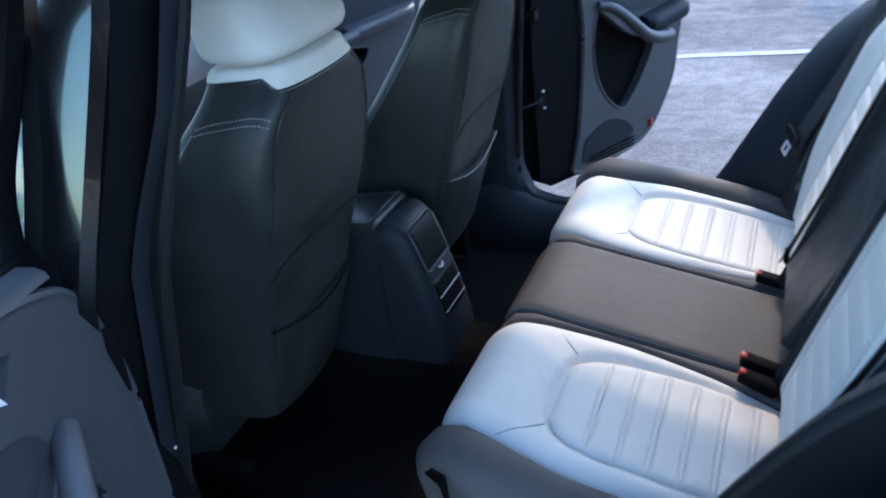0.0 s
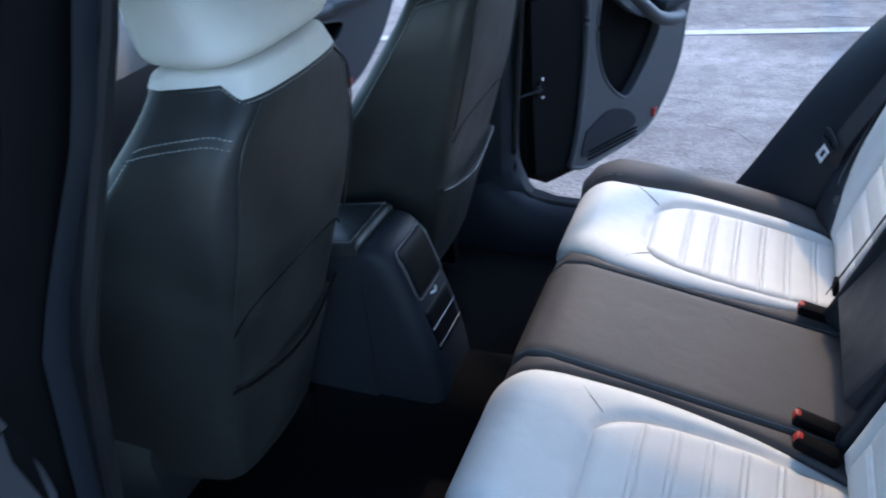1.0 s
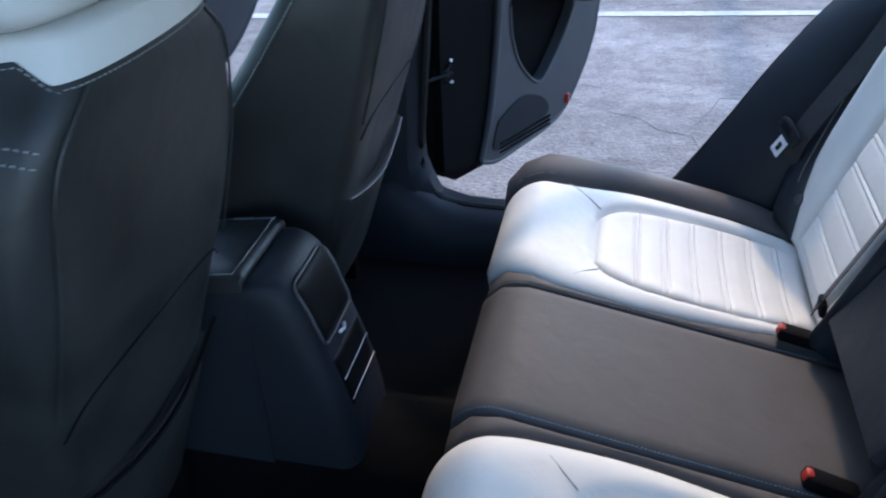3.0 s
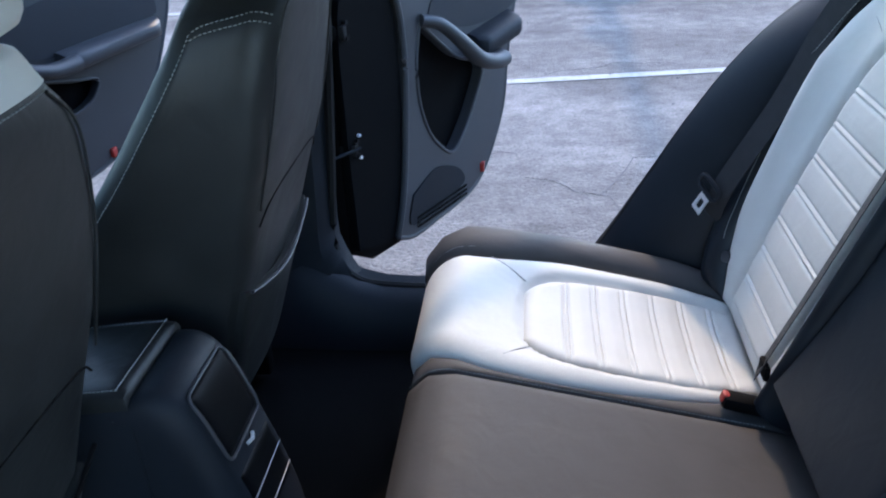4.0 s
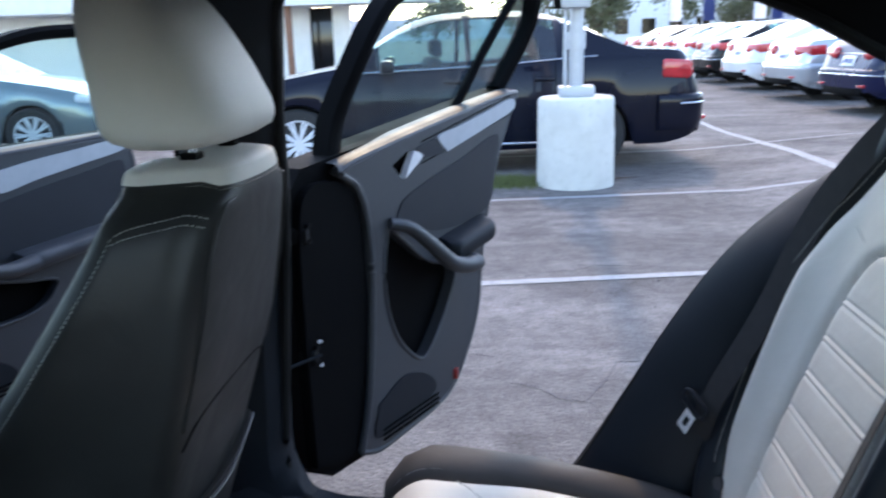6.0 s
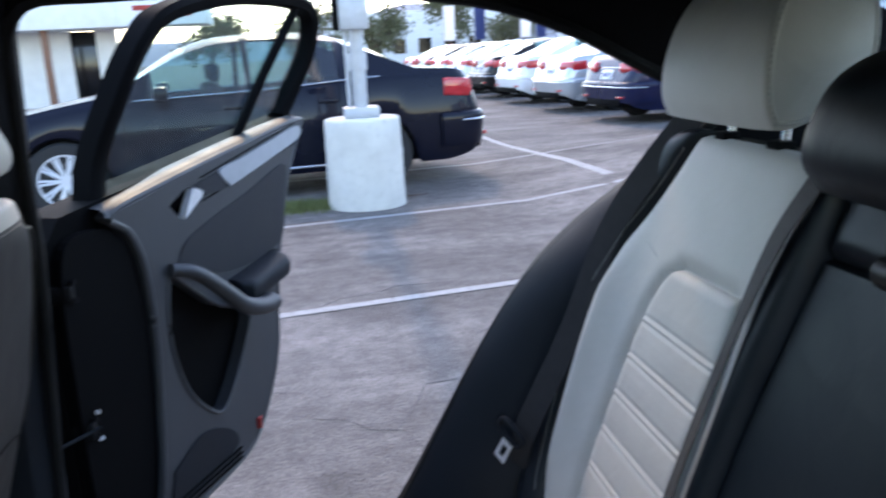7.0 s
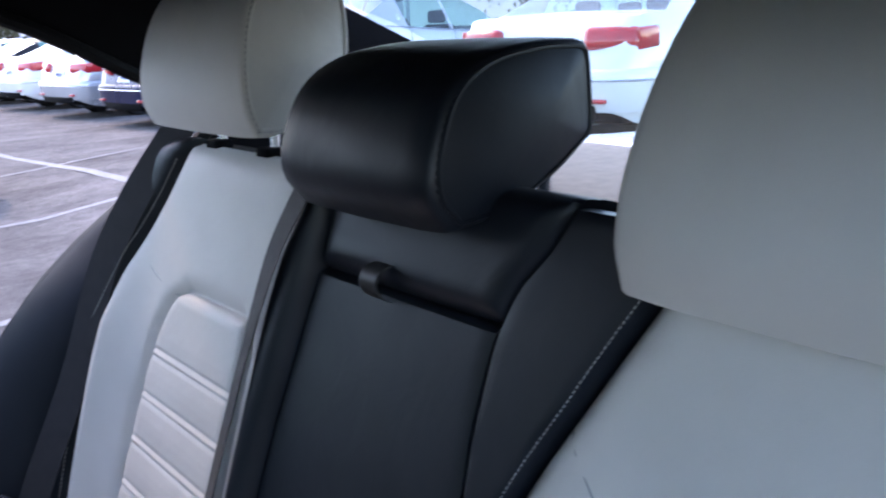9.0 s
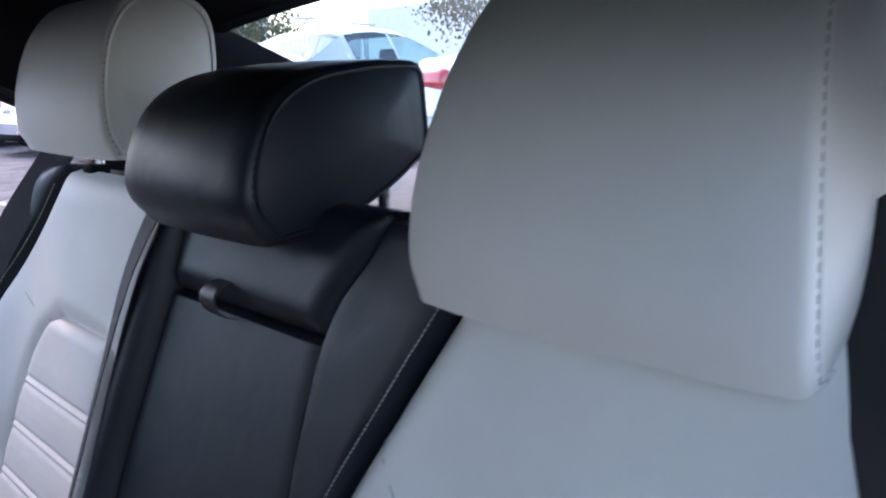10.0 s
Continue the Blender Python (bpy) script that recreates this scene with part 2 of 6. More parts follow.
def cylinder(bm, a, b, r, r2=None, seg=20):
    a, b = Vector(a), Vector(b)
    m = Matrix.Translation((a + b) / 2) @ (b - a).to_track_quat("Z", "Y").to_matrix().to_4x4()
    bmesh.ops.create_cone(bm, cap_ends=True, segments=seg, radius1=r, radius2=r if r2 is None else r2, depth=(b - a).length, matrix=m)
    return bm


def prism(bm, outer, holes, where, h0, h1):
    """A plate with openings: loops of (u, v), laid into the world by where(u, v, h), from depth h0 to h1."""
    flat = bmesh.new()
    for loop in (outer, *holes):
        vs = [flat.verts.new((u, v, 0)) for u, v in loop]
        for i in range(len(vs)):
            flat.edges.new((vs[i], vs[(i + 1) % len(vs)]))
    bmesh.ops.triangle_fill(flat, use_beauty=True, use_dissolve=False, edges=flat.edges[:])
    flat.verts.ensure_lookup_table()
    flat.verts.index_update()
    tops = [bm.verts.new(where(v.co.x, v.co.y, h1)) for v in flat.verts]
    lows = [bm.verts.new(where(v.co.x, v.co.y, h0)) for v in flat.verts]
    for f in flat.faces:
        i = [v.index for v in f.verts]
        bm.faces.new([tops[k] for k in i])
        bm.faces.new([lows[k] for k in reversed(i)])
    for e in flat.edges:
        if len(e.link_faces) == 1:
            a, b = e.verts[0].index, e.verts[1].index
            bm.faces.new((tops[a], tops[b], lows[b], lows[a]))
    flat.free()
    return bm


def padded(bm, v0, v1, left, right, where, height, rim=0.02, nu=18, nv=26, under=0.03, relief=None, ends=True):
    """An upholstered panel: rows from v0 to v1 between the edges left(v) and right(v), swelling from its rim to its height."""
    top = []
    for j in range(nv + 1):
        b = 0.5 - 0.5 * math.cos(math.pi * j / nv) if relief is None else j / nv
        v = v0 + (v1 - v0) * b
        l, r = left(v), right(v)
        row = []
        for i in range(nu + 1):
            a = 0.5 - 0.5 * math.cos(math.pi * i / nu)
            u = l + (r - l) * a
            d = min(u - l, r - u)
            if ends:
                d = min(d, v - v0, v1 - v)
            q = min(max(d / rim, 0.0), 1.0)
            h = height * math.sqrt(max(1 - (1 - q) ** 2, 0.0))
            if relief:
                h += relief(u, v) * q
            row.append(where(u, v, h))
        top.append(row)
    rows = [[bm.verts.new(p) for p in r] for r in top]
    for a, b in zip(rows, rows[1:]):
        for i in range(nu):
            bm.faces.new((a[i], a[i + 1], b[i + 1], b[i]))
    loop = rows[0] + [r[-1] for r in rows[1:]] + rows[-1][-2::-1] + [r[0] for r in rows[-2:0:-1]]
    rimpts = []
    for j in range(nv + 1):
        b = 0.5 - 0.5 * math.cos(math.pi * j / nv) if relief is None else j / nv
        rimpts.append((v0 + (v1 - v0) * b))
    low = []
    for k in range(nu + 1):
        a = 0.5 - 0.5 * math.cos(math.pi * k / nu)
        low.append((left(v0) + (right(v0) - left(v0)) * a, v0))
    low += [(right(v), v) for v in rimpts[1:]]
    low += [(left(v1) + (right(v1) - left(v1)) * (0.5 - 0.5 * math.cos(math.pi * k / nu)), v1) for k in range(nu - 1, -1, -1)]
    low += [(left(v), v) for v in rimpts[-2:0:-1]]
    lows = [bm.verts.new(where(u, v, -under)) for u, v in low]
    n = len(loop)
    for i in range(n):
        j = (i + 1) % n
        bm.faces.new((loop[j], loop[i], lows[i], lows[j]))
    return bm


def stitches(bm, pts, normal, step=0.006, r=0.0009):
    """A row of short thread stitches along a line."""
    pts = [Vector(p) for p in pts]
    nrm = Vector(normal).normalized()
    total = 0.0
    for a, b in zip(pts, pts[1:]):
        d = (b - a).length
        k = total
        while k < d:
            p, t = a + (b - a) * (k / d), (b - a).normalized()
            q = p + t * step * 0.62
            s = t.cross(nrm) * r
            up = nrm * r * 1.4
            vs = [bm.verts.new(c) for c in (p - s, p + s, q + s, q - s, p + up, q + up)]
            bm.faces.new((vs[0], vs[4], vs[5], vs[3]))
            bm.faces.new((vs[1], vs[2], vs[5], vs[4]))
            k += step
        total = k - d
    return bm


# ---- the cabin: floor, sides, roof ----
def side_y(z):
    """Half width of the cabin's opening at a height."""
    return 0.735 - 0.30 * max(z - 0.98, 0.0)


OPENING = [(-0.29, 0.385), (-0.24, 0.36), (-0.10, 0.352), (0.12, 0.352), (0.22, 0.385), (0.285, 0.475), (0.355, 0.60), (0.435, 0.745), (0.53, 0.885), (0.64, 0.985),
           (0.78, 1.095), (0.86, 1.165), (0.845, 1.20), (0.74, 1.24), (0.58, 1.318), (0.42, 1.368), (0.18, 1.39), (-0.10, 1.393), (-0.215, 1.375), (-0.248, 1.25),
           (-0.275, 1.0), (-0.30, 0.70), (-0.318, 0.46)]
FRONT_OPENING = [(-0.50, 0.385), (-1.25, 0.36), (-1.33, 0.45), (-1.36, 0.70), (-1.33, 0.98), (-1.02, 1.28), (-0.80, 1.375), (-0.50, 1.385), (-0.46, 1.25), (-0.485, 0.70)]


def cabin_side(sy, name):
    root = thing(name, (0.2, sy * 0.76, 0.3), "black inner side of the car with open door frames", "car side", kind="structure")

    def where(x, z, h):
        return Vector((x, sy * (side_y(z) + h), z))

    def smooth(loop, n):
        pts = curve_points([(u, v, 0) for u, v in loop] + [(*loop[0], 0)], n)
        return [(p.x, p.y) for p in pts[:-1]]

    def lean(z):
        """The driver's side pillar slants forward towards its foot."""
        return 0.026 + 0.15 * max(1.2 - z, 0.0) if sy < 0 else 0.0

    gate = [(x - lean(z) if x < -0.2 else x, z) for x, z in OPENING]
    hole, fhole = smooth(gate, 90), smooth(FRONT_OPENING, 50)
    outer = [(-1.7, 0.22), (1.65, 0.22), (1.70, 0.95), (1.60, 1.05), (1.50, 1.06), (1.45, 1.145), (1.25, 1.28), (1.08, 1.345), (0.95, 1.385), (0.7, 1.43),
             (-0.6, 1.44), (-0.85, 1.42), (-1.1, 1.29), (-1.45, 1.03), (-1.7, 0.98)]
    part("side_panel", prism(bmesh.new(), outer, [hole, fhole], where, 0.0, 0.012), HEADLINER, root, smooth=False)
    wide = smooth([(0.22 + (x - 0.22) * (1.16 if sy > 0 or x > 0 else 1.05), 0.87 + (z - 0.87) * 1.10) for x, z in gate], 90)
    fwide = smooth([(-0.92 + (x + 0.92) * 0.98 + (0.085 if sy < 0 and z > 0.9 and x > -0.7 else 0.0), 0.87 + (z - 0.87) * 1.02) for x, z in FRONT_OPENING], 50)
    skin = [(-1.7, 0.20), (1.75, 0.20), (1.75, 1.00), (1.50, 1.06), (1.25, 1.30), (1.08, 1.365), (0.95, 1.405), (0.7, 1.455), (-0.6, 1.465), (-0.85, 1.44), (-1.15, 1.29), (-1.5, 1.03), (-1.7, 0.98)]
    part("outer_skin", prism(bmesh.new(), skin, [wide, fwide], where, 0.10, 0.13), BODY_BLACK if sy > 0 else PILLAR_GLOSS, root, smooth=False)
    seal = bmesh.new()
    tube(seal, [where(u, v, 0.0) for u, v in hole] + [where(*hole[0], 0)], 0.011, seg=8)
    part("door_seal", seal, RUBBER, root, "black rubber door seal")
    # the moulded trim behind the opening: from its edge in to the backrest
    rows = []
    for k in range(31):
        p = curve_points([(0.22, 0.385, 0), (0.285, 0.475, 0), (0.355, 0.60, 0), (0.435, 0.745, 0), (0.53, 0.885, 0), (0.64, 0.985, 0), (0.78, 1.095, 0)], 31)[k]
        row = []
        for i in range(9):
            a = i / 8
            row.append(Vector((p.x - 0.004 + 0.20 * a ** 1.5, sy * (side_y(p.y) - 0.004 - 0.13 * math.sin(a * math.pi / 2) ** 1.3), p.y + 0.012 + 0.012 * math.sin(a * math.pi))))
        rows.append(row)
    bm = bmesh.new()
    loft(bm, rows, closed=False)
    part("quarter_trim", bm, PLASTIC, root, "black plastic quarter trim")
    # pillar and sill covers, proud of the side
    bm = bmesh.new()
    rows = []
    for k in range(25):
        p = curve_points([(-0.42, 0.34, 0), (-0.40, 0.50, 0), (-0.385, 0.75, 0), (-0.37, 1.0, 0), (-0.355, 1.2, 0), (-0.34, 1.40, 0)], 25)[k]
        w = interp([(0.34, 0.16), (0.5, 0.085), (1.0, 0.08), (1.2, 0.10), (1.4, 0.115)], p.y)
        rows.append([Vector((p.x + c * w - lean(p.y), sy * (side_y(p.y) - 0.005 - d), p.y)) for c, d in ((-1, -0.05), (-1, 0.0), (-0.7, 0.035), (0, 0.045), (0.7, 0.035), (1, 0.0), (1, -0.05))])
    loft(bm, rows, closed=False)
    part("pillar_cover", bm, PLASTIC, root, "dark plastic pillar cover")
    if sy < 0:
        bm = bmesh.new()
        rows = []
        for z in np.linspace(0.36, 1.40, 24):
            edge = interp([(0.36, -0.330), (0.46, -0.318), (0.70, -0.300), (1.0, -0.275), (1.25, -0.248), (1.40, -0.235)], z) - lean(z) - 0.022
            rows.append([where(edge - dx, z, h) for dx, h in ((0.0, 0.008), (0.0, 0.075), (0.012, 0.094), (0.075, 0.094), (0.075, 0.008))])
        loft(bm, rows)
        part("pillar_jamb", bm, TRIM_BLACK, root, "black painted door jamb")
    bm = bmesh.new()
    rows = []
    for k in range(30):
        x = -1.3 + 1.66 * k / 29
        lift = 0.10 * max(0.0, (x - 0.14) / 0.22) ** 2 + 0.10 * math.exp(-((x + 0.40) / 0.10) ** 2)
        rows.append([Vector((x, sy * y, z)) for y, z in ((0.80, 0.345 + lift), (0.735, 0.358 + lift), (0.70, 0.352 + lift), (0.665, 0.32 + lift * 0.8), (0.65, 0.26), (0.645, 0.18))])
    loft(bm, rows, closed=False)
    part("sill_cover", bm, PLASTIC, root, "dark plastic sill cover")
    return root


side_right = cabin_side(1, "wall_right")
side_left = cabin_side(-1, "wall_left")

bm = bmesh.new()
rows = []
for k in range(40):
    x = -1.6 + 3.3 * k / 39
    rows.append([Vector((x, y, (0.235 + 0.13 * math.exp(-(y / 0.13) ** 4) + 0.02 * noise.noise((x * 9, y * 9, 0.3)) * 0.2) if x < 0.05 else 0.26)) for y in np.linspace(-0.74, 0.74, 31)])
loft(bm, rows, closed=False)
single("floor", bm, CARPET, "black car carpet with a raised centre tunnel", "floor", kind="structure")

bm = bmesh.new()
rows = []
for k in range(28):
    x = -1.15 + 2.2 * k / 27
    edge = interp([(-1.15, 1.30), (-0.85, 1.39), (-0.5, 1.405), (0.3, 1.405), (0.6, 1.385), (1.05, 1.345)], x)
    rows.append([Vector((x, y, edge + 0.045 * (1 - (y / 0.62) ** 2))) for y in np.linspace(-0.62, 0.62, 21)])
loft(bm, rows, closed=False)
bmesh.ops.solidify(bm, geom=bm.faces[:], thickness=0.03)
single("ceiling", bm, HEADLINER, "black cloth headliner under the roof", "ceiling", kind="structure")


# rear window, parcel shelf, windscreen and dashboard
def sheet(points_a, points_b, n=14, m=10, sag=0.0):
    a, b = curve_points(points_a, n), curve_points(points_b, n)
    rows = []
    for p, q in zip(a, b):
        rows.append([p.lerp(q, k / m) + Vector((0, 0, sag * 4 * (k / m) * (1 - k / m))) for k in range(m + 1)])
    bm = bmesh.new()
    return loft(bm, rows, closed=False)


win = thing("window_1", (1.25, 0, 1.2), "sloping rear window of the car", "window", kind="structure")
p = part("pane", sheet([(1.0, -0.58, 1.36), (1.25, -0.58, 1.27), (1.5, -0.56, 1.07)], [(1.0, 0.58, 1.36), (1.25, 0.58, 1.27), (1.5, 0.56, 1.07)], sag=0.035), REAR_GLASS, win)
p.visible_shadow = False
win = thing("window_2", (-1.2, 0, 1.2), "raked windscreen of the car", "window", kind="structure")
p = part("pane", sheet([(-1.02, -0.6, 1.33), (-1.3, -0.64, 1.15), (-1.68, -0.68, 0.96)], [(-1.02, 0.6, 1.33), (-1.3, 0.64, 1.15), (-1.68, 0.68, 0.96)], sag=0.04), PANE, win)
p.visible_shadow = False
bm = bmesh.new()
box(bm, (1.16, 0, 1.060), (0.74, 1.24, 0.03), 0.008)
single("parcel_shelf", bm, SHELF_CLOTH, "grey cloth parcel shelf behind the rear seat", "parcel shelf")
bm = bmesh.new()
rows = []
for k in range(21):
    y = -0.66 + 1.32 * k / 20
    c = 0.030 * (1 - (y / 0.66) ** 2)
    rows.append([Vector((x + 0.5 * c, y, z + c)) for x, z in ((1.505, 0.99), (1.51, 1.045), (1.60, 1.050), (1.80, 1.045), (1.97, 1.035), (2.03, 1.015), (2.045, 0.96), (2.03, 0.80), (2.02, 0.60), (1.76, 0.60), (1.76, 0.97))])
loft(bm, rows)
single("boot_lid", bm, BOOT_PAINT, "pale silver boot lid below the rear window", "boot lid")
bm = bmesh.new()
rows = []
for k in range(25):
    y = -0.72 + 1.44 * k / 24
    rows.append([Vector((x, y, z + 0.02 * math.exp(-((y + 0.37) / 0.2) ** 4))) for x, z in ((-1.72, 0.93), (-1.4, 0.96), (-1.15, 0.95), (-1.05, 0.90), (-1.03, 0.78), (-1.08, 0.62), (-1.15, 0.45), (-1.4, 0.25), (-1.72, 0.25))])
loft(bm, rows)
single("dashboard", bm, PLASTIC, "dark grained dashboard across the car", "dashboard")


# ---- rear bench ----
def on_cushion(x, y, h):
    """A place on the bench cushion; in front of its edge the surface rolls down."""
    r = 0.055
    if x >= 0.0:
        return Vector((x + 0.2 * h, y, 0.552 - 0.2 * x + h * 0.98))
    a = min(-x / r, 1.45)
    rest = max(-x - 1.45 * r, 0.0)
    return Vector((-(r + h) * math.sin(a) + 0.12 * rest, y, 0.552 - r + (r + h) * math.cos(a) - rest))


def mirror(f, sy):
    return lambda u, v, h: f(v, sy * u, h)


WHITE_IN = [(-0.25, 0.235), (-0.05, 0.205), (0.05, 0.178), (0.18, 0.170), (0.33, 0.182), (0.52, 0.225)]
WHITE_OUT = [(-0.25, 0.47), (-0.05, 0.505), (0.05, 0.525), (0.2, 0.552), (0.35, 0.548), (0.52, 0.515)]
PAD_IN = [(0.105, 0.314), (0.108, 0.293), (0.117, 0.271), (0.135, 0.252), (0.165, 0.237), (0.22, 0.226), (0.33, 0.221), (0.5, 0.237)]
PAD_OUT = [(0.105, 0.385), (0.108, 0.412), (0.117, 0.438), (0.135, 0.461), (0.165, 0.478), (0.22, 0.488), (0.33, 0.492), (0.50, 0.478)]
BOL_OUT = [(-0.25, 0.58), (-0.05, 0.60), (0.05, 0.645), (0.2, 0.675), (0.33, 0.66), (0.47, 0.60), (0.52, 0.56)]


def pleats(places, deep=0.0030):
    """Twin sewn grooves across a pad."""
    def relief(u, v):
        h = 0.0
        for c in places:
            for d in (-0.0048, 0.0048):
                h -= deep * math.exp(-((v - c - d) / 0.0024) ** 2)
            h += 0.0015 * math.exp(-((v - c) / 0.004) ** 2)
        gap = min(abs(v - c) for c in places)
        return h + 0.0016 * min(gap / 0.025, 1.0)
    return relief


def groove(inner, outer, v_start, deep=0.015, far=9.0):
    """A sewn channel round a pad's outline, and a soft swell outside it."""
    def relief(u, v):
        if v < v_start - 0.03 or v > far + 0.03:
            return 0.0
        d = min(abs(u - interp(inner, v)), abs(u - interp(outer, v)))
        inside = interp(inner, v) < u < interp(outer, v)
        if inside and v_start < v < far:
            return -deep * 0.8
        if interp(inner, v) - 0.02 < u < interp(outer, v) + 0.02:
            d = min(max(d if not inside else 0.0, 0.0) , 1.0)
            edge = max(v_start - v, v - far, 0.0)
            d = math.hypot(d if not inside else 0.0, edge)
        return -deep * math.exp(-(d / 0.012) ** 2)
    return relief


def dish(u, v):
    """The seat is hollowed where one sits."""
    f = min(max(v / 0.14, 0.0), 1.0)
    return 0.017 * math.exp(-((u - 0.355) / 0.135) ** 4) * f * f * (3 - 2 * f)


bench = thing("rear_bench", (0.25, 0, 0.26), "two-tone rear bench with cream outer seats and dark centre", "car seat")
bm = bmesh.new()
padded(bm, -0.30, 0.54, lambda v: -0.56, lambda v: 0.56, lambda u, v, h: on_cushion(v, u, h - 0.045), 0.010, rim=0.03, nu=30, nv=30, under=0.03)
box(bm, (0.27, 0, 0.345), (0.48, 1.16, 0.17), 0.02)
part("base", bm, BLACK, bench)
part("centre_panel", padded(bmesh.new(), -0.29, 0.535, lambda v: -0.150, lambda v: 0.150, lambda u, v, h: on_cushion(v, u, h), 0.016, rim=0.018, nu=16, nv=34), SUNLIT_BLACK, bench, "dark leatherette centre panel")
for sy in (1, -1):
    flip = mirror(on_cushion, sy)
    part("seam_strip", padded(bmesh.new(), -0.29, 0.53, lambda v: 0.152, lambda v: interp(WHITE_IN, v) - 0.001, flip, 0.012, rim=0.012, nu=8, nv=34), SUNLIT_BLACK, bench, "dark piped strip")
    seat = part("seat_panel", padded(bmesh.new(), -0.25, 0.525, lambda v: interp(WHITE_IN, v), lambda v: interp(WHITE_OUT, v), lambda u, v, h: flip(u, v, h - dish(u, v)), 0.022, rim=0.05, nu=60, nv=90, relief=groove(PAD_IN, PAD_OUT, 0.111, deep=0.011)), WHITE, bench, "cream leatherette seat panel")
    part("pleated_insert", padded(bmesh.new(), 0.111, 0.505, lambda v: interp(PAD_IN, v), lambda v: interp(PAD_OUT, v), lambda u, v, h: flip(u, v, h + 0.009 - dish(u, v)), 0.013, rim=0.022, nu=24, nv=230,
                                  relief=pleats([0.185, 0.238, 0.291, 0.344, 0.397, 0.45])), WHITE, seat, "cream pleated seat insert")
    part("side_bolster", padded(bmesh.new(), -0.25, 0.53, lambda v: interp(WHITE_OUT, v) + 0.001, lambda v: interp(BOL_OUT, v), lambda u, v, h: flip(u, v, h + 0.004 - 0.6 * max(u - 0.60, 0) ** 1.0 * 0.5), 0.030, rim=0.05, nu=16, nv=34, under=0.12), SUNLIT_BLACK, bench, "dark side bolster")
    bm = bmesh.new()
    stitches(bm, [on_cushion(v, sy * 0.1475, 0.0150) for v in np.linspace(-0.06, 0.47, 60)], (0.2, 0, 1), r=0.0007)
    part("stitching", bm, THREAD, bench, "fine grey stitching")
    bm = bmesh.new()
    stitches(bm, [on_cushion(v, sy * (interp(WHITE_OUT, v) + 0.013), 0.0215) for v in np.linspace(-0.05, 0.45, 50)], (0.2, 0, 1))
    part("stitching", bm, THREAD, bench, "fine grey stitching")
    # the sewn line from the insert's front corner to the panel's edge
    bm = bmesh.new()
    tube(bm, [flip(u, v, h) for u, v, h in ((0.452, 0.112, 0.0120), (0.472, 0.092, 0.0155), (0.495, 0.066, 0.0185), (0.515, 0.045, 0.0150))], 0.0011, seg=6)
    part("seam", bm, THREAD, seat)
    bm = bmesh.new()
    tube(bm, [flip(u, v, h) for u, v, h in ((0.246, 0.118, 0.0130), (0.228, 0.098, 0.0165), (0.208, 0.078, 0.0175), (0.192, 0.064, 0.0130))], 0.0011, seg=6)
    part("seam", bm, THREAD, seat)

UP = Vector((0.326, 0, 0.9454))
OUT = Vector((-0.9454, 0, 0.326))
BASE = Vector((0.498, 0, 0.47))


def on_back(y, v, h):
    p = BASE + UP * v + OUT * h
    return Vector((p.x, y, p.z))


def back_of(sy):
    return lambda u, v, h: on_back(sy * u, v, h)


BW_IN = [(0.0, 0.175), (0.2, 0.160), (0.38, 0.155), (0.48, 0.173), (0.60, 0.224), (0.725, 0.285)]
BW_OUT = [(0.0, 0.50), (0.10, 0.545), (0.25, 0.575), (0.40, 0.585), (0.52, 0.565), (0.60, 0.535), (0.725, 0.470)]
BB_OUT = [(0.0, 0.56), (0.10, 0.635), (0.25, 0.665), (0.45, 0.665), (0.60, 0.635), (0.70, 0.590), (0.735, 0.56)]
BP_IN = [(0.03, 0.232), (0.2, 0.222), (0.40, 0.222), (0.47, 0.222), (0.515, 0.224), (0.534, 0.232), (0.54, 0.248)]
BP_OUT = [(0.03, 0.452), (0.2, 0.462), (0.40, 0.454), (0.46, 0.444), (0.50, 0.430), (0.528, 0.410), (0.54, 0.385)]


SPLIT = [(0.0, 0.142), (0.48, 0.134), (0.54, 0.129), (0.605, 0.131), (0.643, 0.139), (0.662, 0.147), (0.69, 0.166), (0.74, 0.188)]
ROLL_IN = [(0.0, 0.150), (0.39, 0.143), (0.55, 0.127), (0.62, 0.118), (0.69, 0.110), (0.74, 0.106)]
ROLL_OUT = [(0.0, 0.188), (0.40, 0.186), (0.55, 0.182), (0.62, 0.174), (0.69, 0.152), (0.74, 0.140)]
FAR_IN = [(0.0, 0.189), (0.40, 0.187), (0.55, 0.183), (0.62, 0.175), (0.69, 0.168), (0.74, 0.175)]


def wing(u, v):
    """The side wings stand forward of the pad."""
    return 0.030 * max(0.0, min((u - 0.46) / 0.09, 1.0)) ** 2 * min(max((0.66 - v) / 0.2, 0), 1)


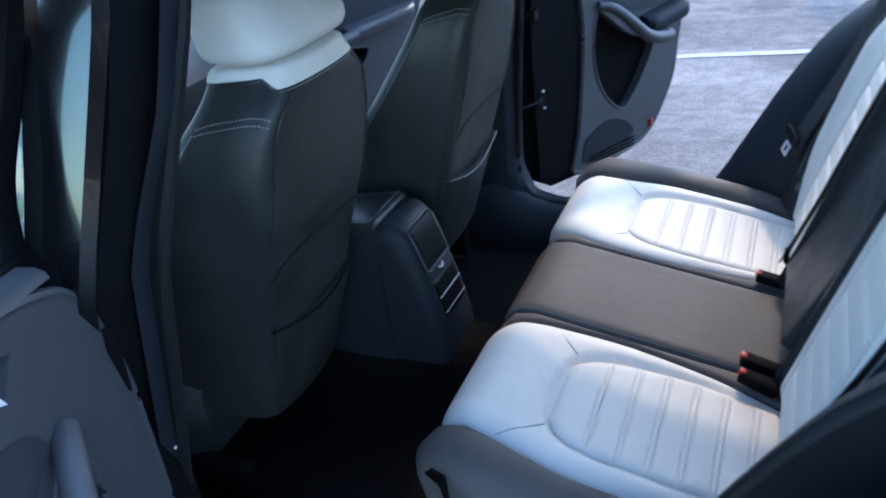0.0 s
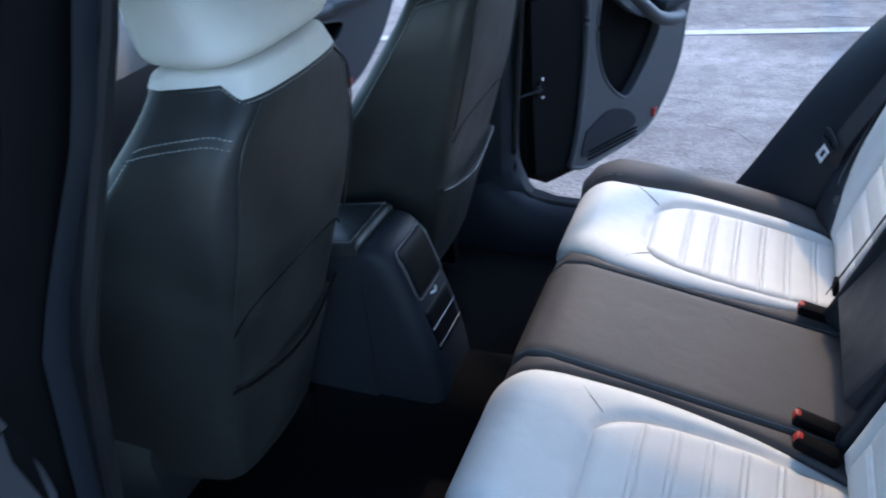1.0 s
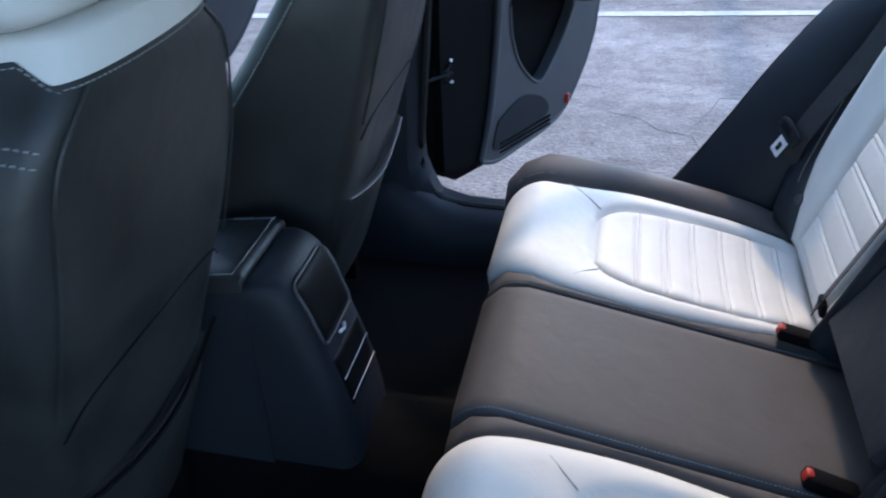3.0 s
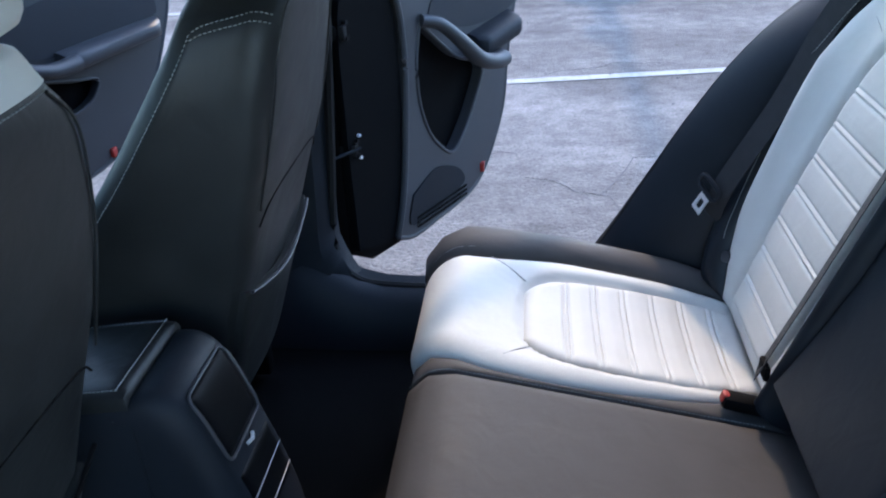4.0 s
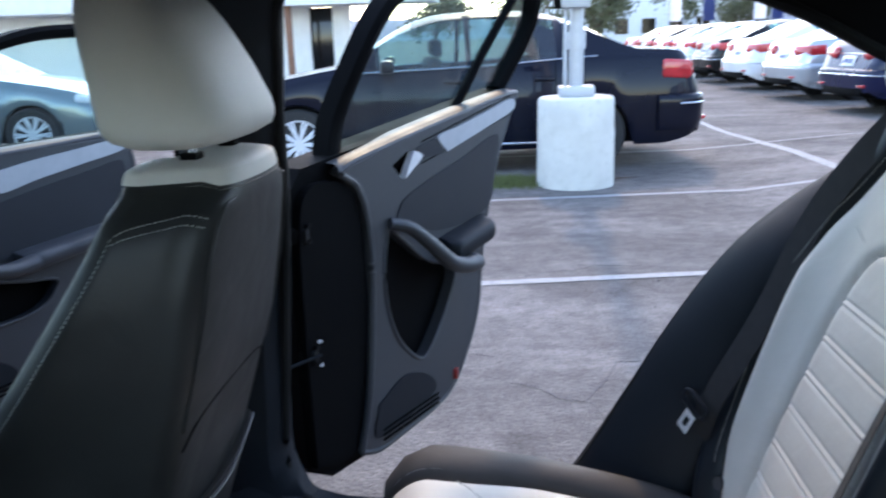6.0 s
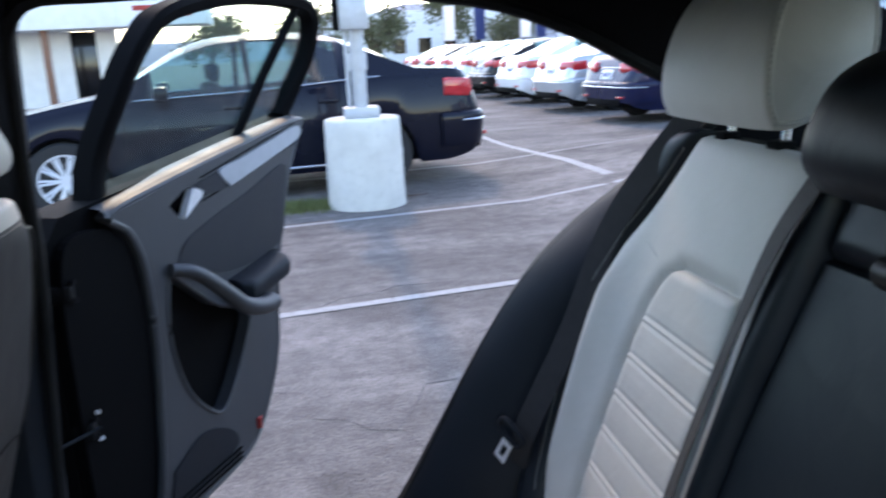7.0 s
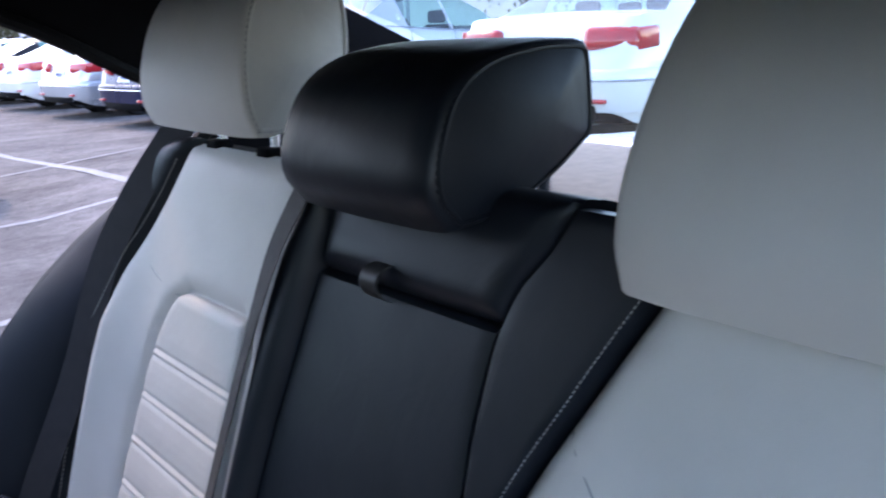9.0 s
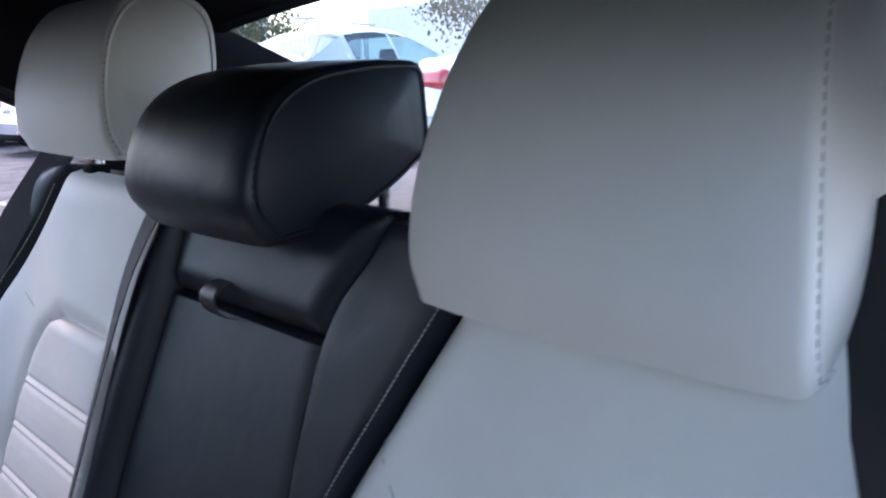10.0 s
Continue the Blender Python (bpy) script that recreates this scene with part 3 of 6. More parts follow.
backs = bench
bm = bmesh.new()
padded(bm, 0.0, 0.735, lambda v: -0.60, lambda v: 0.60, lambda u, v, h: on_back(u, v, h - 0.02), 0.01, rim=0.04, nu=24, nv=16, under=0.10)
part("shell", bm, BLACK, backs)
for sy, drop in ((1, 1.0), (-1, 0.92)):
    flip = back_of(sy)
    white_in = FAR_IN if sy > 0 else BW_IN
    white_out = [(v, u + (0.045 if sy < 0 and v > 0.45 else 0.0)) for v, u in BW_OUT]
    pad_in, pad_out, pad_top = [(v * drop, u) for v, u in BP_IN], [(v * drop, u) for v, u in BP_OUT], 0.54 * drop
    panel = part("backrest_panel", padded(bmesh.new(), 0.0, 0.728, lambda v: interp(white_in, v), lambda v: interp(white_out, v), lambda u, v, h: flip(u, v, h + wing(u, v)), 0.026, rim=0.045, nu=60, nv=90, relief=groove(pad_in, pad_out, -1.0, far=pad_top)), WHITE, backs, "cream leatherette backrest panel")
    part("pleated_insert", padded(bmesh.new(), 0.03, pad_top, lambda v: interp(pad_in, v), lambda v: interp(pad_out, v), lambda u, v, h: flip(u, v, h + 0.012 + 0.4 * wing(u, v)), 0.014, rim=0.016, nu=24, nv=260,
                                  relief=pleats([0.09, 0.15, 0.21, 0.27, 0.33, 0.39, 0.45][:7 if sy > 0 else 6])), WHITE, panel, "cream pleated backrest insert")
    part("side_bolster", padded(bmesh.new(), 0.0, 0.735, lambda v: interp(white_out, v) + 0.001, lambda v: interp(BB_OUT, v), lambda u, v, h: flip(u, v, h + wing(u, v) - 0.25 * max(u - 0.6, 0)), 0.032, rim=0.04, nu=16, nv=34, under=0.08), CARBON, backs, "black side bolster")
    edges = (ROLL_IN, ROLL_OUT) if sy > 0 else (SPLIT, BW_IN)
    part("inner_border", padded(bmesh.new(), 0.0, 0.730, lambda v: interp(edges[0], v), lambda v: interp(edges[1], v) - 0.001, flip, 0.046 if sy > 0 else 0.029, rim=0.020 if sy > 0 else 0.007, nu=14, nv=40, under=0.06), CARBON, backs, "black inner border")
    bm = bmesh.new()
    stitches(bm, [flip(interp(edges[1], v) - (0.0075 if sy > 0 else 0.0050), v, 0.0310 if sy > 0 else 0.0283) for v in np.linspace(0.2, 0.70, 80)], OUT, step=0.0045, r=0.0006)
    part("stitching", bm, THREAD, backs, "fine grey stitching")
    bm = bmesh.new()
    stitches(bm, [flip(interp(white_out, v) + 0.008, v, 0.022 + wing(interp(white_out, v), v)) for v in np.linspace(0.1, 0.70, 60)], OUT)
    part("stitching", bm, THREAD, backs, "fine grey stitching")
    bm = bmesh.new()
    tube(bm, [flip(u, v, h + wing(u, v)) for u, v, h in ((0.400, 0.531, 0.0145), (0.425, 0.532, 0.0222), (0.458, 0.540, 0.0256), (0.500, 0.556, 0.0246), (0.530, 0.570, 0.0200))], 0.0010, seg=6)
    part("seam", bm, THREAD, panel)
    if sy < 0:
        bm = bmesh.new()
        tube(bm, [flip(u, v, h) for u, v, h in ((0.275, 0.511, 0.0262), (0.257, 0.527, 0.0264), (0.2417, 0.543, 0.0255), (0.227, 0.5563, 0.0225), (0.215, 0.568, 0.014))], 0.0009, seg=6)
        part("seam", bm, THREAD, panel)
part("top_flap", padded(bmesh.new(), 0.624, 0.738, lambda v: -0.006 - interp(SPLIT, v), lambda v: 0.116, lambda u, v, h: on_back(u, v, h), 0.036, rim=0.024, nu=26, nv=24, under=0.05), CARBON, backs, "black flap above the armrest")
arm = part("folding_armrest", padded(bmesh.new(), 0.065, 0.626, lambda v: -0.002 - interp(SPLIT, v), lambda v: 0.004 + interp(ROLL_IN, v), lambda u, v, h: on_back(u, v, h - 0.010 + 0.026 * max(0.0, 1 - (v - 0.065) / 0.30) ** 2), 0.034, rim=0.008, nu=22, nv=40, under=0.05), CARBON, backs, "black folded armrest")
bm = bmesh.new()
rows = []
for k in range(13):
    a = math.pi * k / 12
    c = on_back(0.004, 0.632 + 0.017 * math.cos(a), 0.026 + 0.024 * math.sin(a))
    rows.append([c + Vector((0, w, 0)) + OUT * t for w, t in ((-0.012, 0), (0.012, 0), (0.012, 0.003), (-0.012, 0.003))])
loft(bm, rows)
part("pull_loop", bm, BLACK, arm, "black webbing pull loop")


def headrest(y, colour, width, z0, z1, x_front, deep, post_x, label, tilt=0.1, taper=0.26, posts=0.065, low=False):
    """Padded head restraint: a rounded side profile carried across, with sewn side panels and two steel posts."""
    root = thing("headrest", (post_x, y, z0 - 0.02), label, "headrest", "headrests")
    hgt = z1 - z0
    prof = [(0.10, 0.0), (0.0, 0.16), (-0.02, 0.42), (0.06, 0.72), (0.24, 0.93), (0.50, 1.0), (0.80, 0.97), (0.97, 0.85), (1.0, 0.62), (0.96, 0.38), (0.80, 0.20), (0.55, 0.08), (0.30, 0.0)]
    if low:
        prof = [(0.12, 0.0), (0.0, 0.20), (0.0, 0.45), (0.10, 0.75), (0.30, 0.92), (0.60, 0.99), (0.84, 1.0), (0.935, 0.985), (0.975, 0.92), (0.99, 0.72), (1.0, 0.52), (0.985, 0.42), (0.92, 0.36), (0.72, 0.20), (0.42, 0.04)]
    pts = curve_points([(a, b, 0) for a, b in prof] + [(prof[0][0], prof[0][1], 0)], 57)[:-1]
    mid = Vector((sum(p.x for p in pts) / len(pts), sum(p.y for p in pts) / len(pts), 0))

    def ring(s, grow):
        out = []
        for p in pts:
            q = mid + (p - mid) * grow
            xx = x_front + q.x * deep + tilt * (q.y * hgt)
            out.append(Vector((xx, y + s * (1 - taper * max(q.y - 0.15, 0.0) ** 1.6), z0 + q.y * hgt)))
        return out

    half = width / 2
    rings = []
    prof_s = [(-1.0, 0.925), (-0.995, 0.958), (-0.975, 0.982), (-0.94, 0.996), (-0.7, 1.010), (0, 1.018), (0.7, 1.010), (0.94, 0.996), (0.975, 0.982), (0.995, 0.958), (1.0, 0.925)]
    if low:
        prof_s = [(-1.0, 0.90), (-0.99, 0.945), (-0.965, 0.975), (-0.92, 0.995), (-0.7, 1.012), (0, 1.02), (0.7, 1.012), (0.92, 0.995), (0.965, 0.975), (0.99, 0.945), (1.0, 0.90)]
    for s, g in prof_s:
        rings.append(ring(s * half, g))
    part("cover", loft(bmesh.new(), rings), colour, root)
    for sgn in (-1, 1):
        bm = bmesh.new()
        rr = [ring(sgn * half * 0.992, 0.915)]
        for k in range(1, 7):
            g = 0.915 * (1 - k / 7)
            rr.append(ring(sgn * (half + 0.012 * math.sin(k / 7 * math.pi / 2)), max(g, 0.06)))
        loft(bm, rr)
        side = part("side_panel", bm, colour, root, "sewn side panel")
        bm = bmesh.new()
        loop = ring(sgn * (half - 0.0005), 0.925)
        stitches(bm, loop + loop[:1], (0, sgn, 0), step=0.0070, r=0.0009)
        part("stitching", bm, THREAD if colour is WHITE else colour, side)
        bm = bmesh.new()
        loop = ring(sgn * half * 0.998, 0.90)
        tube(bm, loop + loop[:1], 0.0022, seg=6, up=(0, 1, 0))
        part("piping", bm, colour, side)
    for s in (-posts, posts):
        bm = bmesh.new()
        cylinder(bm, (post_x, y + s, z0 - 0.10), (post_x + 0.01, y + s, z0 + 0.06), 0.006, seg=14)
        part("post", bm, CHROME, root, "steel post")
        bm = bmesh.new()
        box(bm, (post_x - 0.001, y + s, z0 - 0.028), (0.026, 0.030, 0.014), 0.004)
        part("guide_sleeve", bm, TRIM_BLACK, root, "black guide sleeve")
    return root


headrest(0.365, WHITE, 0.275, 1.188, 1.372, 0.668, 0.140, 0.740, "cream leatherette outer rear headrest with sewn side panel")
headrest(-0.375, WHITE, 0.266, 1.120, 1.350, 0.664, 0.165, 0.740, "cream leatherette outer rear headrest with sewn side panel", tilt=0.19, taper=0.32)
headrest(0.0, CARBON, 0.215, 1.142, 1.285, 0.632, 0.195, 0.785, "low black centre rear headrest", tilt=0.08, posts=0.082, taper=0.10, low=True)


# belts and buckles
def buckle(at, lean, label):
    root = thing("belt_buckle", at, label, "seat belt buckle", "rear belt buckles")
    m = Euler((0, radians(lean), 0)).to_matrix().to_4x4()
    bm = bmesh.new()
    box(bm, at, (0.075, 0.030, 0.022), 0.006, m=m)
    part("housing", bm, TRIM_BLACK, root)
    bm = bmesh.new()
    box(bm, Vector(at) + m.to_3x3() @ Vector((-0.034, 0, 0.004)), (0.011, 0.015, 0.016), 0.003, m=m)
    part("release_button", bm, RED, root, "red release button")
    return root


buckle((0.452, 0.178, 0.492), 14, "black belt buckle with a red button lying on the cushion")
buckle((0.445, -0.135, 0.492), 18, "black belt buckle with a red button lying on the cushion")
buckle((0.445, -0.190, 0.492), 24, "black belt buckle with a red button lying on the cushion")


def outer_belt(sy):
    root = thing("seat_belt", (0.45, sy * 0.62, 0.6), "black rear seat belt hanging beside the bolster", "seat belt", "rear seat belts")
    pts = curve_points([(0.735, sy * 0.50, 1.20), (0.668, sy * 0.555, 1.085), (0.622, sy * 0.588, 0.985), (0.562, sy * 0.590, 0.835), (0.484, sy * 0.592, 0.675), (0.470, sy * 0.605, 0.60)], 40)
    part("webbing", ribbon(bmesh.new(), pts, (-0.80, -sy * 0.52, 0.3), 0.047), WEBBING, root)
    down = Vector((-0.33, sy * 0.30, -0.88)).normalized()
    wide = down.cross(Vector((-0.75, -sy * 0.55, 0.3))).normalized()
    face = wide.cross(down)
    c = Vector((0.464, sy * 0.628, 0.622)) + face * 0.016

    def plate(u, v, h):
        return c + wide * u + down * v + face * h

    bm = bmesh.new()
    prism(bm, [(-0.012, -0.022), (0.012, -0.022), (0.013, 0.022), (-0.013, 0.022)], [[(-0.006, -0.008), (0.006, -0.008), (0.006, 0.014), (-0.006, 0.014)]], plate, 0.0, 0.003)
    part("tongue", bm, STEEL, root, "bright steel tongue", smooth=False)
    bm = bmesh.new()
    ring_line = [plate(0.029 * math.copysign(abs(math.cos(t)) ** 0.5, math.cos(t)), -0.040 + 0.013 * math.copysign(abs(math.sin(t)) ** 0.6, math.sin(t)), 0.006) for t in np.linspace(0, 2 * math.pi, 33)]
    tube(bm, ring_line, 0.0045, seg=8)
    part("tongue_cover", bm, PLASTIC, root, "black plastic tongue cover")
    bm = bmesh.new()
    cylinder(bm, (0.502, sy * 0.535, 0.550), (0.484, sy * 0.526, 0.556), 0.011, seg=18)
    part("stop_button", bm, GREY_TRIM, root, "round grey stop button")
    return root


outer_belt(1)
outer_belt(-1)
root = thing("seat_belt", (0.5, 0.2, 0.5), "black centre seat belt lying down the backrest", "seat belt", "rear seat belts")
line = curve_points([(0.120, 0.738, 0.044), (0.131, 0.695, 0.053), (0.163, 0.627, 0.051), (0.186, 0.535, 0.045), (0.196, 0.45, 0.043), (0.201, 0.36, 0.043), (0.204, 0.2, 0.043), (0.198, 0.05, 0.050)], 44)
rows = []
for k, (y, v, h) in enumerate(line):
    a = math.radians(5 + 17 * min(k / 20, 1.0))
    c, s = on_back(y, v, h), (Vector((0, -math.cos(a), 0)) + OUT * math.sin(a)) * 0.0225
    face = OUT * 0.0016
    rows.append([c - s, c + s, c + s + face, c - s + face])
part("webbing", loft(bmesh.new(), rows), WEBBING, root)
bm = bmesh.new()
box(bm, on_back(0.186, 0.070, 0.050), (0.010, 0.036, 0.026), 0.004)
part("tongue_cover", bm, TRIM_BLACK, root, "black plastic tongue cover")


# ---- front seats ----
def front_seat(y0, x_shift, rest_z, label, full=0.0, low=0.0):
    """A front seat: backrest with a narrow rear panel, flared side bolsters, cream yoke, map pocket and head restraint."""
    root = thing("front_seat", (-0.5 + x_shift, y0, 0.3), label, "car seat", "front seats")
    REAR_HALF = [(0.42, 0.155), (0.55, 0.173), (0.65, 0.185), (0.75, 0.192), (0.85, 0.195), (0.98, 0.190), (1.06, 0.172), (1.10, 0.150), (1.135, 0.118), (1.16, 0.105)]
    FRONT_HALF = [(0.42, 0.215), (0.55, 0.228), (0.65, 0.242), (0.75, 0.252), (0.85, 0.257), (0.98, 0.240), (1.06, 0.214), (1.10, 0.188), (1.135, 0.155), (1.16, 0.135)]
    DEPTH = [(0.42, 0.30), (0.65, 0.265), (0.82, 0.215), (0.93, 0.162), (1.02, 0.122), (1.06, 0.108), (1.10, 0.100), (1.16, 0.092)]
    slim = 0.8 * full
    REAR_HALF = [(z, w - slim * min(max((0.98 - z) / 0.2, 0.0), 1.0)) for z, w in REAR_HALF]
    FRONT_HALF = [(z, w - slim * min(max((0.90 - z) / 0.2, 0.0), 1.0)) for z, w in FRONT_HALF]
    DEPTH = [(z, d + full * math.exp(-((z - 0.98) / 0.13) ** 2)) for z, d in DEPTH]
    REAR_HALF, FRONT_HALF = ([(z - low * (z > 1.11), w) for z, w in rows] for rows in (REAR_HALF, FRONT_HALF))
    TOP = 1.158 - low

    def back_x(z):
        lean = -0.20 + x_shift - 0.21 * (1.1 - z) - 0.10 * max(0.88 - z, 0.0)
        return lean - 1.6 * max(z - 1.10, 0.0) ** 1.6

    def bow(u, z):
        """The rear panel swells a little in its middle, and is hollowed at the knees."""
        w = interp(REAR_HALF, z)
        hollow = 0.014 * math.exp(-((z - 0.74) / 0.09) ** 2) * math.exp(-(u / 0.13) ** 4)
        return 0.014 * (1 - min(abs(u) / w, 1.0) ** 2) - hollow

    def form(z, grow=0.0):
        wr, wf, d, bx = interp(REAR_HALF, z), interp(FRONT_HALF, z), interp(DEPTH, z), back_x(z)
        half = [(0.0, bow(0, z)), (wr * 0.35, bow(wr * 0.35, z)), (wr * 0.66, bow(wr * 0.66, z)), (wr * 0.87, 0.0), (wr * 0.975, -0.012), (wr + 0.006, -0.030), (wr + (wf - wr) * 0.45, -d * 0.45), (wf - 0.004, -d * 0.85),
                (wf, -d), (wf - 0.012, -d - 0.022), (wf - 0.06, -d - 0.028), (wf * 0.5, -d - 0.004), (0.0, -d)]
        ring = half + [(-u, x) for u, x in half[-2:0:-1]]
        pts = curve_points([(u, x, 0) for u, x in ring] + [(ring[0][0], ring[0][1], 0)], 97)[:-1]
        mid = -d / 2
        out = []
        for p in pts:
            k = 1 + grow / 0.12
            out.append(Vector((bx + mid + (p.y - mid) * k, y0 + p.x * k, z + grow * 0.3)))
        return out

    def crown(z_from, grow):
        """Rings from a height up to the closed, rounded top."""
        rows = [form(z, grow) for z in np.linspace(z_from, TOP, max(3, int((TOP - z_from) / 0.012)))]
        last = rows[-1]
        c = sum(last, Vector()) / len(last)
        for k in range(1, 5):
            a = k / 5 * math.pi / 2
            rows.append([c + (p - c) * (1 - 0.45 * (1 - math.cos(a))) + Vector((0, 0, 0.010 * math.sin(a))) for p in last])
        return rows

    part("backrest", loft(bmesh.new(), crown(0.42, 0.0)), BLACK, root, "black leatherette backrest")

    def rear(u, z, h):
        w = interp(REAR_HALF, z)
        edge = max(abs(u) / w - 0.80, 0.0)
        return Vector((back_x(z) + bow(u, z) + h - 0.10 * edge ** 1.7 * w, y0 + u, z))

    # cream yoke, a little proud of the black cover below it
    climb = 0.018 if full else 0.007
    yoke_z = 1.130 if full else 1.140 - low

    def rise(p, z):
        """The yoke's lower edge: low across the rear panel, a little higher along the sides."""
        q = (back_x(z) - p.x) / interp(DEPTH, z)
        return climb * min(max((q - 0.08) / 0.20, 0.0), 1.0)

    cap = bmesh.new()
    edge = [p + Vector((0, 0, rise(p, yoke_z))) for p in form(yoke_z, 0.0025)]
    shrink = form(yoke_z + climb, 0.0025)
    rows = [[Vector((a.x, a.y, a.z)).lerp(Vector((c.x, c.y, a.z)), min(rise(a, yoke_z) / climb, 1.0)) for a, c in zip(edge, shrink)]]
    first = rows[0]
    for f in (0.2, 0.4, 0.6, 0.8):
        levels = [p.z + (1.156 - low - p.z) * f for p in first]
        around = {z: form(z, 0.0030) for z in set(round(z, 4) for z in levels)}
        rows.append([Vector((around[round(z, 4)][i].x, around[round(z, 4)][i].y, z)) for i, z in enumerate(levels)])
    rows += crown(1.156 - low, 0.0025)
    loft(cap, rows)
    part("shoulder_yoke", cap, WHITE, root, "cream shoulder yoke")
    bm = bmesh.new()
    stitches(bm, [p + Vector((0.0, 0, -0.005)) for p in rows[0] + rows[0][:1]], (1, 0, 0.2), step=0.006, r=0.0008)
    part("stitching", bm, THREAD, root, "grey stitching below the yoke")

    def side(s, z, t, h=0.0):
        """A place on the flared side, t from its rear corner (0) to its front edge (1)."""
        wr, wf, d = interp(REAR_HALF, z), interp(FRONT_HALF, z), interp(DEPTH, z)
        u = wr + 0.004 + (wf - wr) * t + h
        return Vector((back_x(z) - 0.030 - (d - 0.034) * t, y0 + s * u, z))

    for s in (-1, 1):
        for dz in (0.0, -0.010):
            line = []
            for k in range(29):
                f = k / 28
                ring = form(1.090 + dz + 0.008 * math.sin(f * math.pi) - (0.0 if full else 0.008) * f * f, 0.0012)
                q = 15.0 + 15.0 * f
                i, w = int(q), q - int(q)
                line.append(ring[i if s > 0 else -i].lerp(ring[i + 1 if s > 0 else -i - 1], w))
            bm = bmesh.new()
            stitches(bm, line, (0.3, s, 0.2), step=0.0065, r=0.0009)
            part("stitching", bm, THREAD, root, "twin grey stitching")
        bm = bmesh.new()
        tube(bm, curve_points([rear(s * 0.100, 1.124 - low, 0.0), rear(s * 0.128, 1.10, 0.0), rear(s * 0.146, 1.075, 0.0), rear(s * 0.158, 1.03, 0.0), rear(s * 0.165, 0.95, 0.0), rear(s * 0.172, 0.82, 0.0)], 24), 0.0018, seg=6)
        part("seam", bm, BLACK, root)
        bm = bmesh.new()
        stitches(bm, [side(s, z, 1.0, 0.001) for z in np.linspace(0.50, 1.08, 80)], (0.2, s, 0), step=0.0065, r=0.0007)
        part("stitching", bm, THREAD, root, "pale stitching on the front seam")
    # knee hollow and map pocket with its hem
    bm = bmesh.new()
    tube(bm, curve_points([rear(u, z, 0.0005) for u, z in ((-0.165, 0.79), (-0.13, 0.818), (-0.05, 0.83), (0.05, 0.83), (0.13, 0.818), (0.165, 0.79))], 24), 0.0013, seg=6)
    part("seam", bm, TRIM_BLACK, root)
    part("map_pocket", padded(bmesh.new(), 0.43, 0.685, lambda v: 0.010 - interp(REAR_HALF, v), lambda v: interp(REAR_HALF, v) - 0.010, lambda u, v, h: rear(u, min(v, 0.685 - 0.035 * math.cos(u / 0.182 * math.pi / 2) * max(v - 0.60, 0) / 0.085), h + 0.012 * max(0, (v - 0.56)) / 0.125 * math.cos(u / 0.182 * math.pi / 2)), 0.006, rim=0.02, nu=24, nv=20, under=0.01), BLACK, root, "black map pocket")
    bm = bmesh.new()
    tube(bm, [rear(u, 0.685 - 0.035 * math.cos(u / 0.182 * math.pi / 2), 0.007 + 0.012 * math.cos(u / 0.182 * math.pi / 2)) for u in np.linspace(-0.168, 0.168, 28)], 0.0036, seg=8, flat=0.7)
    # Hem darker on the driver's seat, lighter on the passenger's: light put into colour.
    part("pocket_hem", bm, TRIM_BLACK if full else GREY_TRIM, root, "dark pocket hem")
    bm = bmesh.new()
    rows = []
    for k in range(17):
        x = -0.52 + x_shift - 0.36 * k / 16
        t = 0.72 + 0.28 * min(k / 5, 1.0)
        zz = 0.50 + 0.03 * math.sin(k / 16 * math.pi) - 0.06 * max(0, (k - 13) / 3) ** 2
        rows.append([Vector((x, y0 + y * t, z)) for y, z in ((-0.235, 0.34), (-0.245, zz - 0.02), (-0.215, zz + 0.02), (-0.15, zz), (0, zz - 0.012), (0.15, zz), (0.215, zz + 0.02), (0.245, zz - 0.02), (0.235, 0.34))])
    loft(bm, rows)
    part("seat_cushion", bm, BLACK, root, "black leatherette cushion")
    for s in (-0.19, 0.19):
        bm = bmesh.new()
        box(bm, (-0.66 + x_shift, y0 + s, 0.30), (0.46, 0.035, 0.09), 0.008)
        part("rail", bm, TRIM_BLACK, root, "black seat rail")
    # head restraint: flat below, leaning forward towards its top
    bm = bmesh.new()
    rows = []
    for k in range(25):
        t = k / 24
        z = rest_z + 0.212 * t
        w = (1.06 if full else 1.14) * interp([(0, 0.118), (0.03, 0.132), (0.10, 0.140), (0.35, 0.138), (0.7, 0.120), (0.9, 0.100), (0.97, 0.08), (1.0, 0.05)], t)
        xr = interp([(0, -0.022), (0.04, -0.006), (0.12, 0.0), (0.35, -0.018), (0.6, -0.045), (0.8, -0.072), (0.94, -0.100), (1.0, -0.125)], t)
        xf = interp([(0, -0.135), (0.04, -0.158), (0.12, -0.170), (0.4, -0.178), (0.8, -0.190), (0.94, -0.185), (1.0, -0.170)], t)
        d, c = xr - xf, (xr + xf) / 2
        row = []
        for i in range(40):
            a = 2 * math.pi * i / 40
            ca, sa = math.cos(a), math.sin(a)
            row.append(Vector((-0.188 + x_shift + c + 0.5 * d * math.copysign(abs(ca) ** 0.6, ca), y0 + w * math.copysign(abs(sa) ** 0.62, sa), z)))
        rows.append(row)
    hr = part("headrest", loft(bm, rows), WHITE, root, "cream leatherette headrest")
    for s in (-0.068, 0.068):
        bm = bmesh.new()
        cylinder(bm, (-0.258 + x_shift, y0 + s, 1.10), (-0.251 + x_shift, y0 + s, rest_z + 0.02), 0.0068, seg=14)
        part("post", bm, CHROME, hr, "steel post")
        bm = bmesh.new()
        box(bm, (-0.256 + x_shift, y0 + s, 1.172 - low), (0.024, 0.028, 0.010), 0.004)
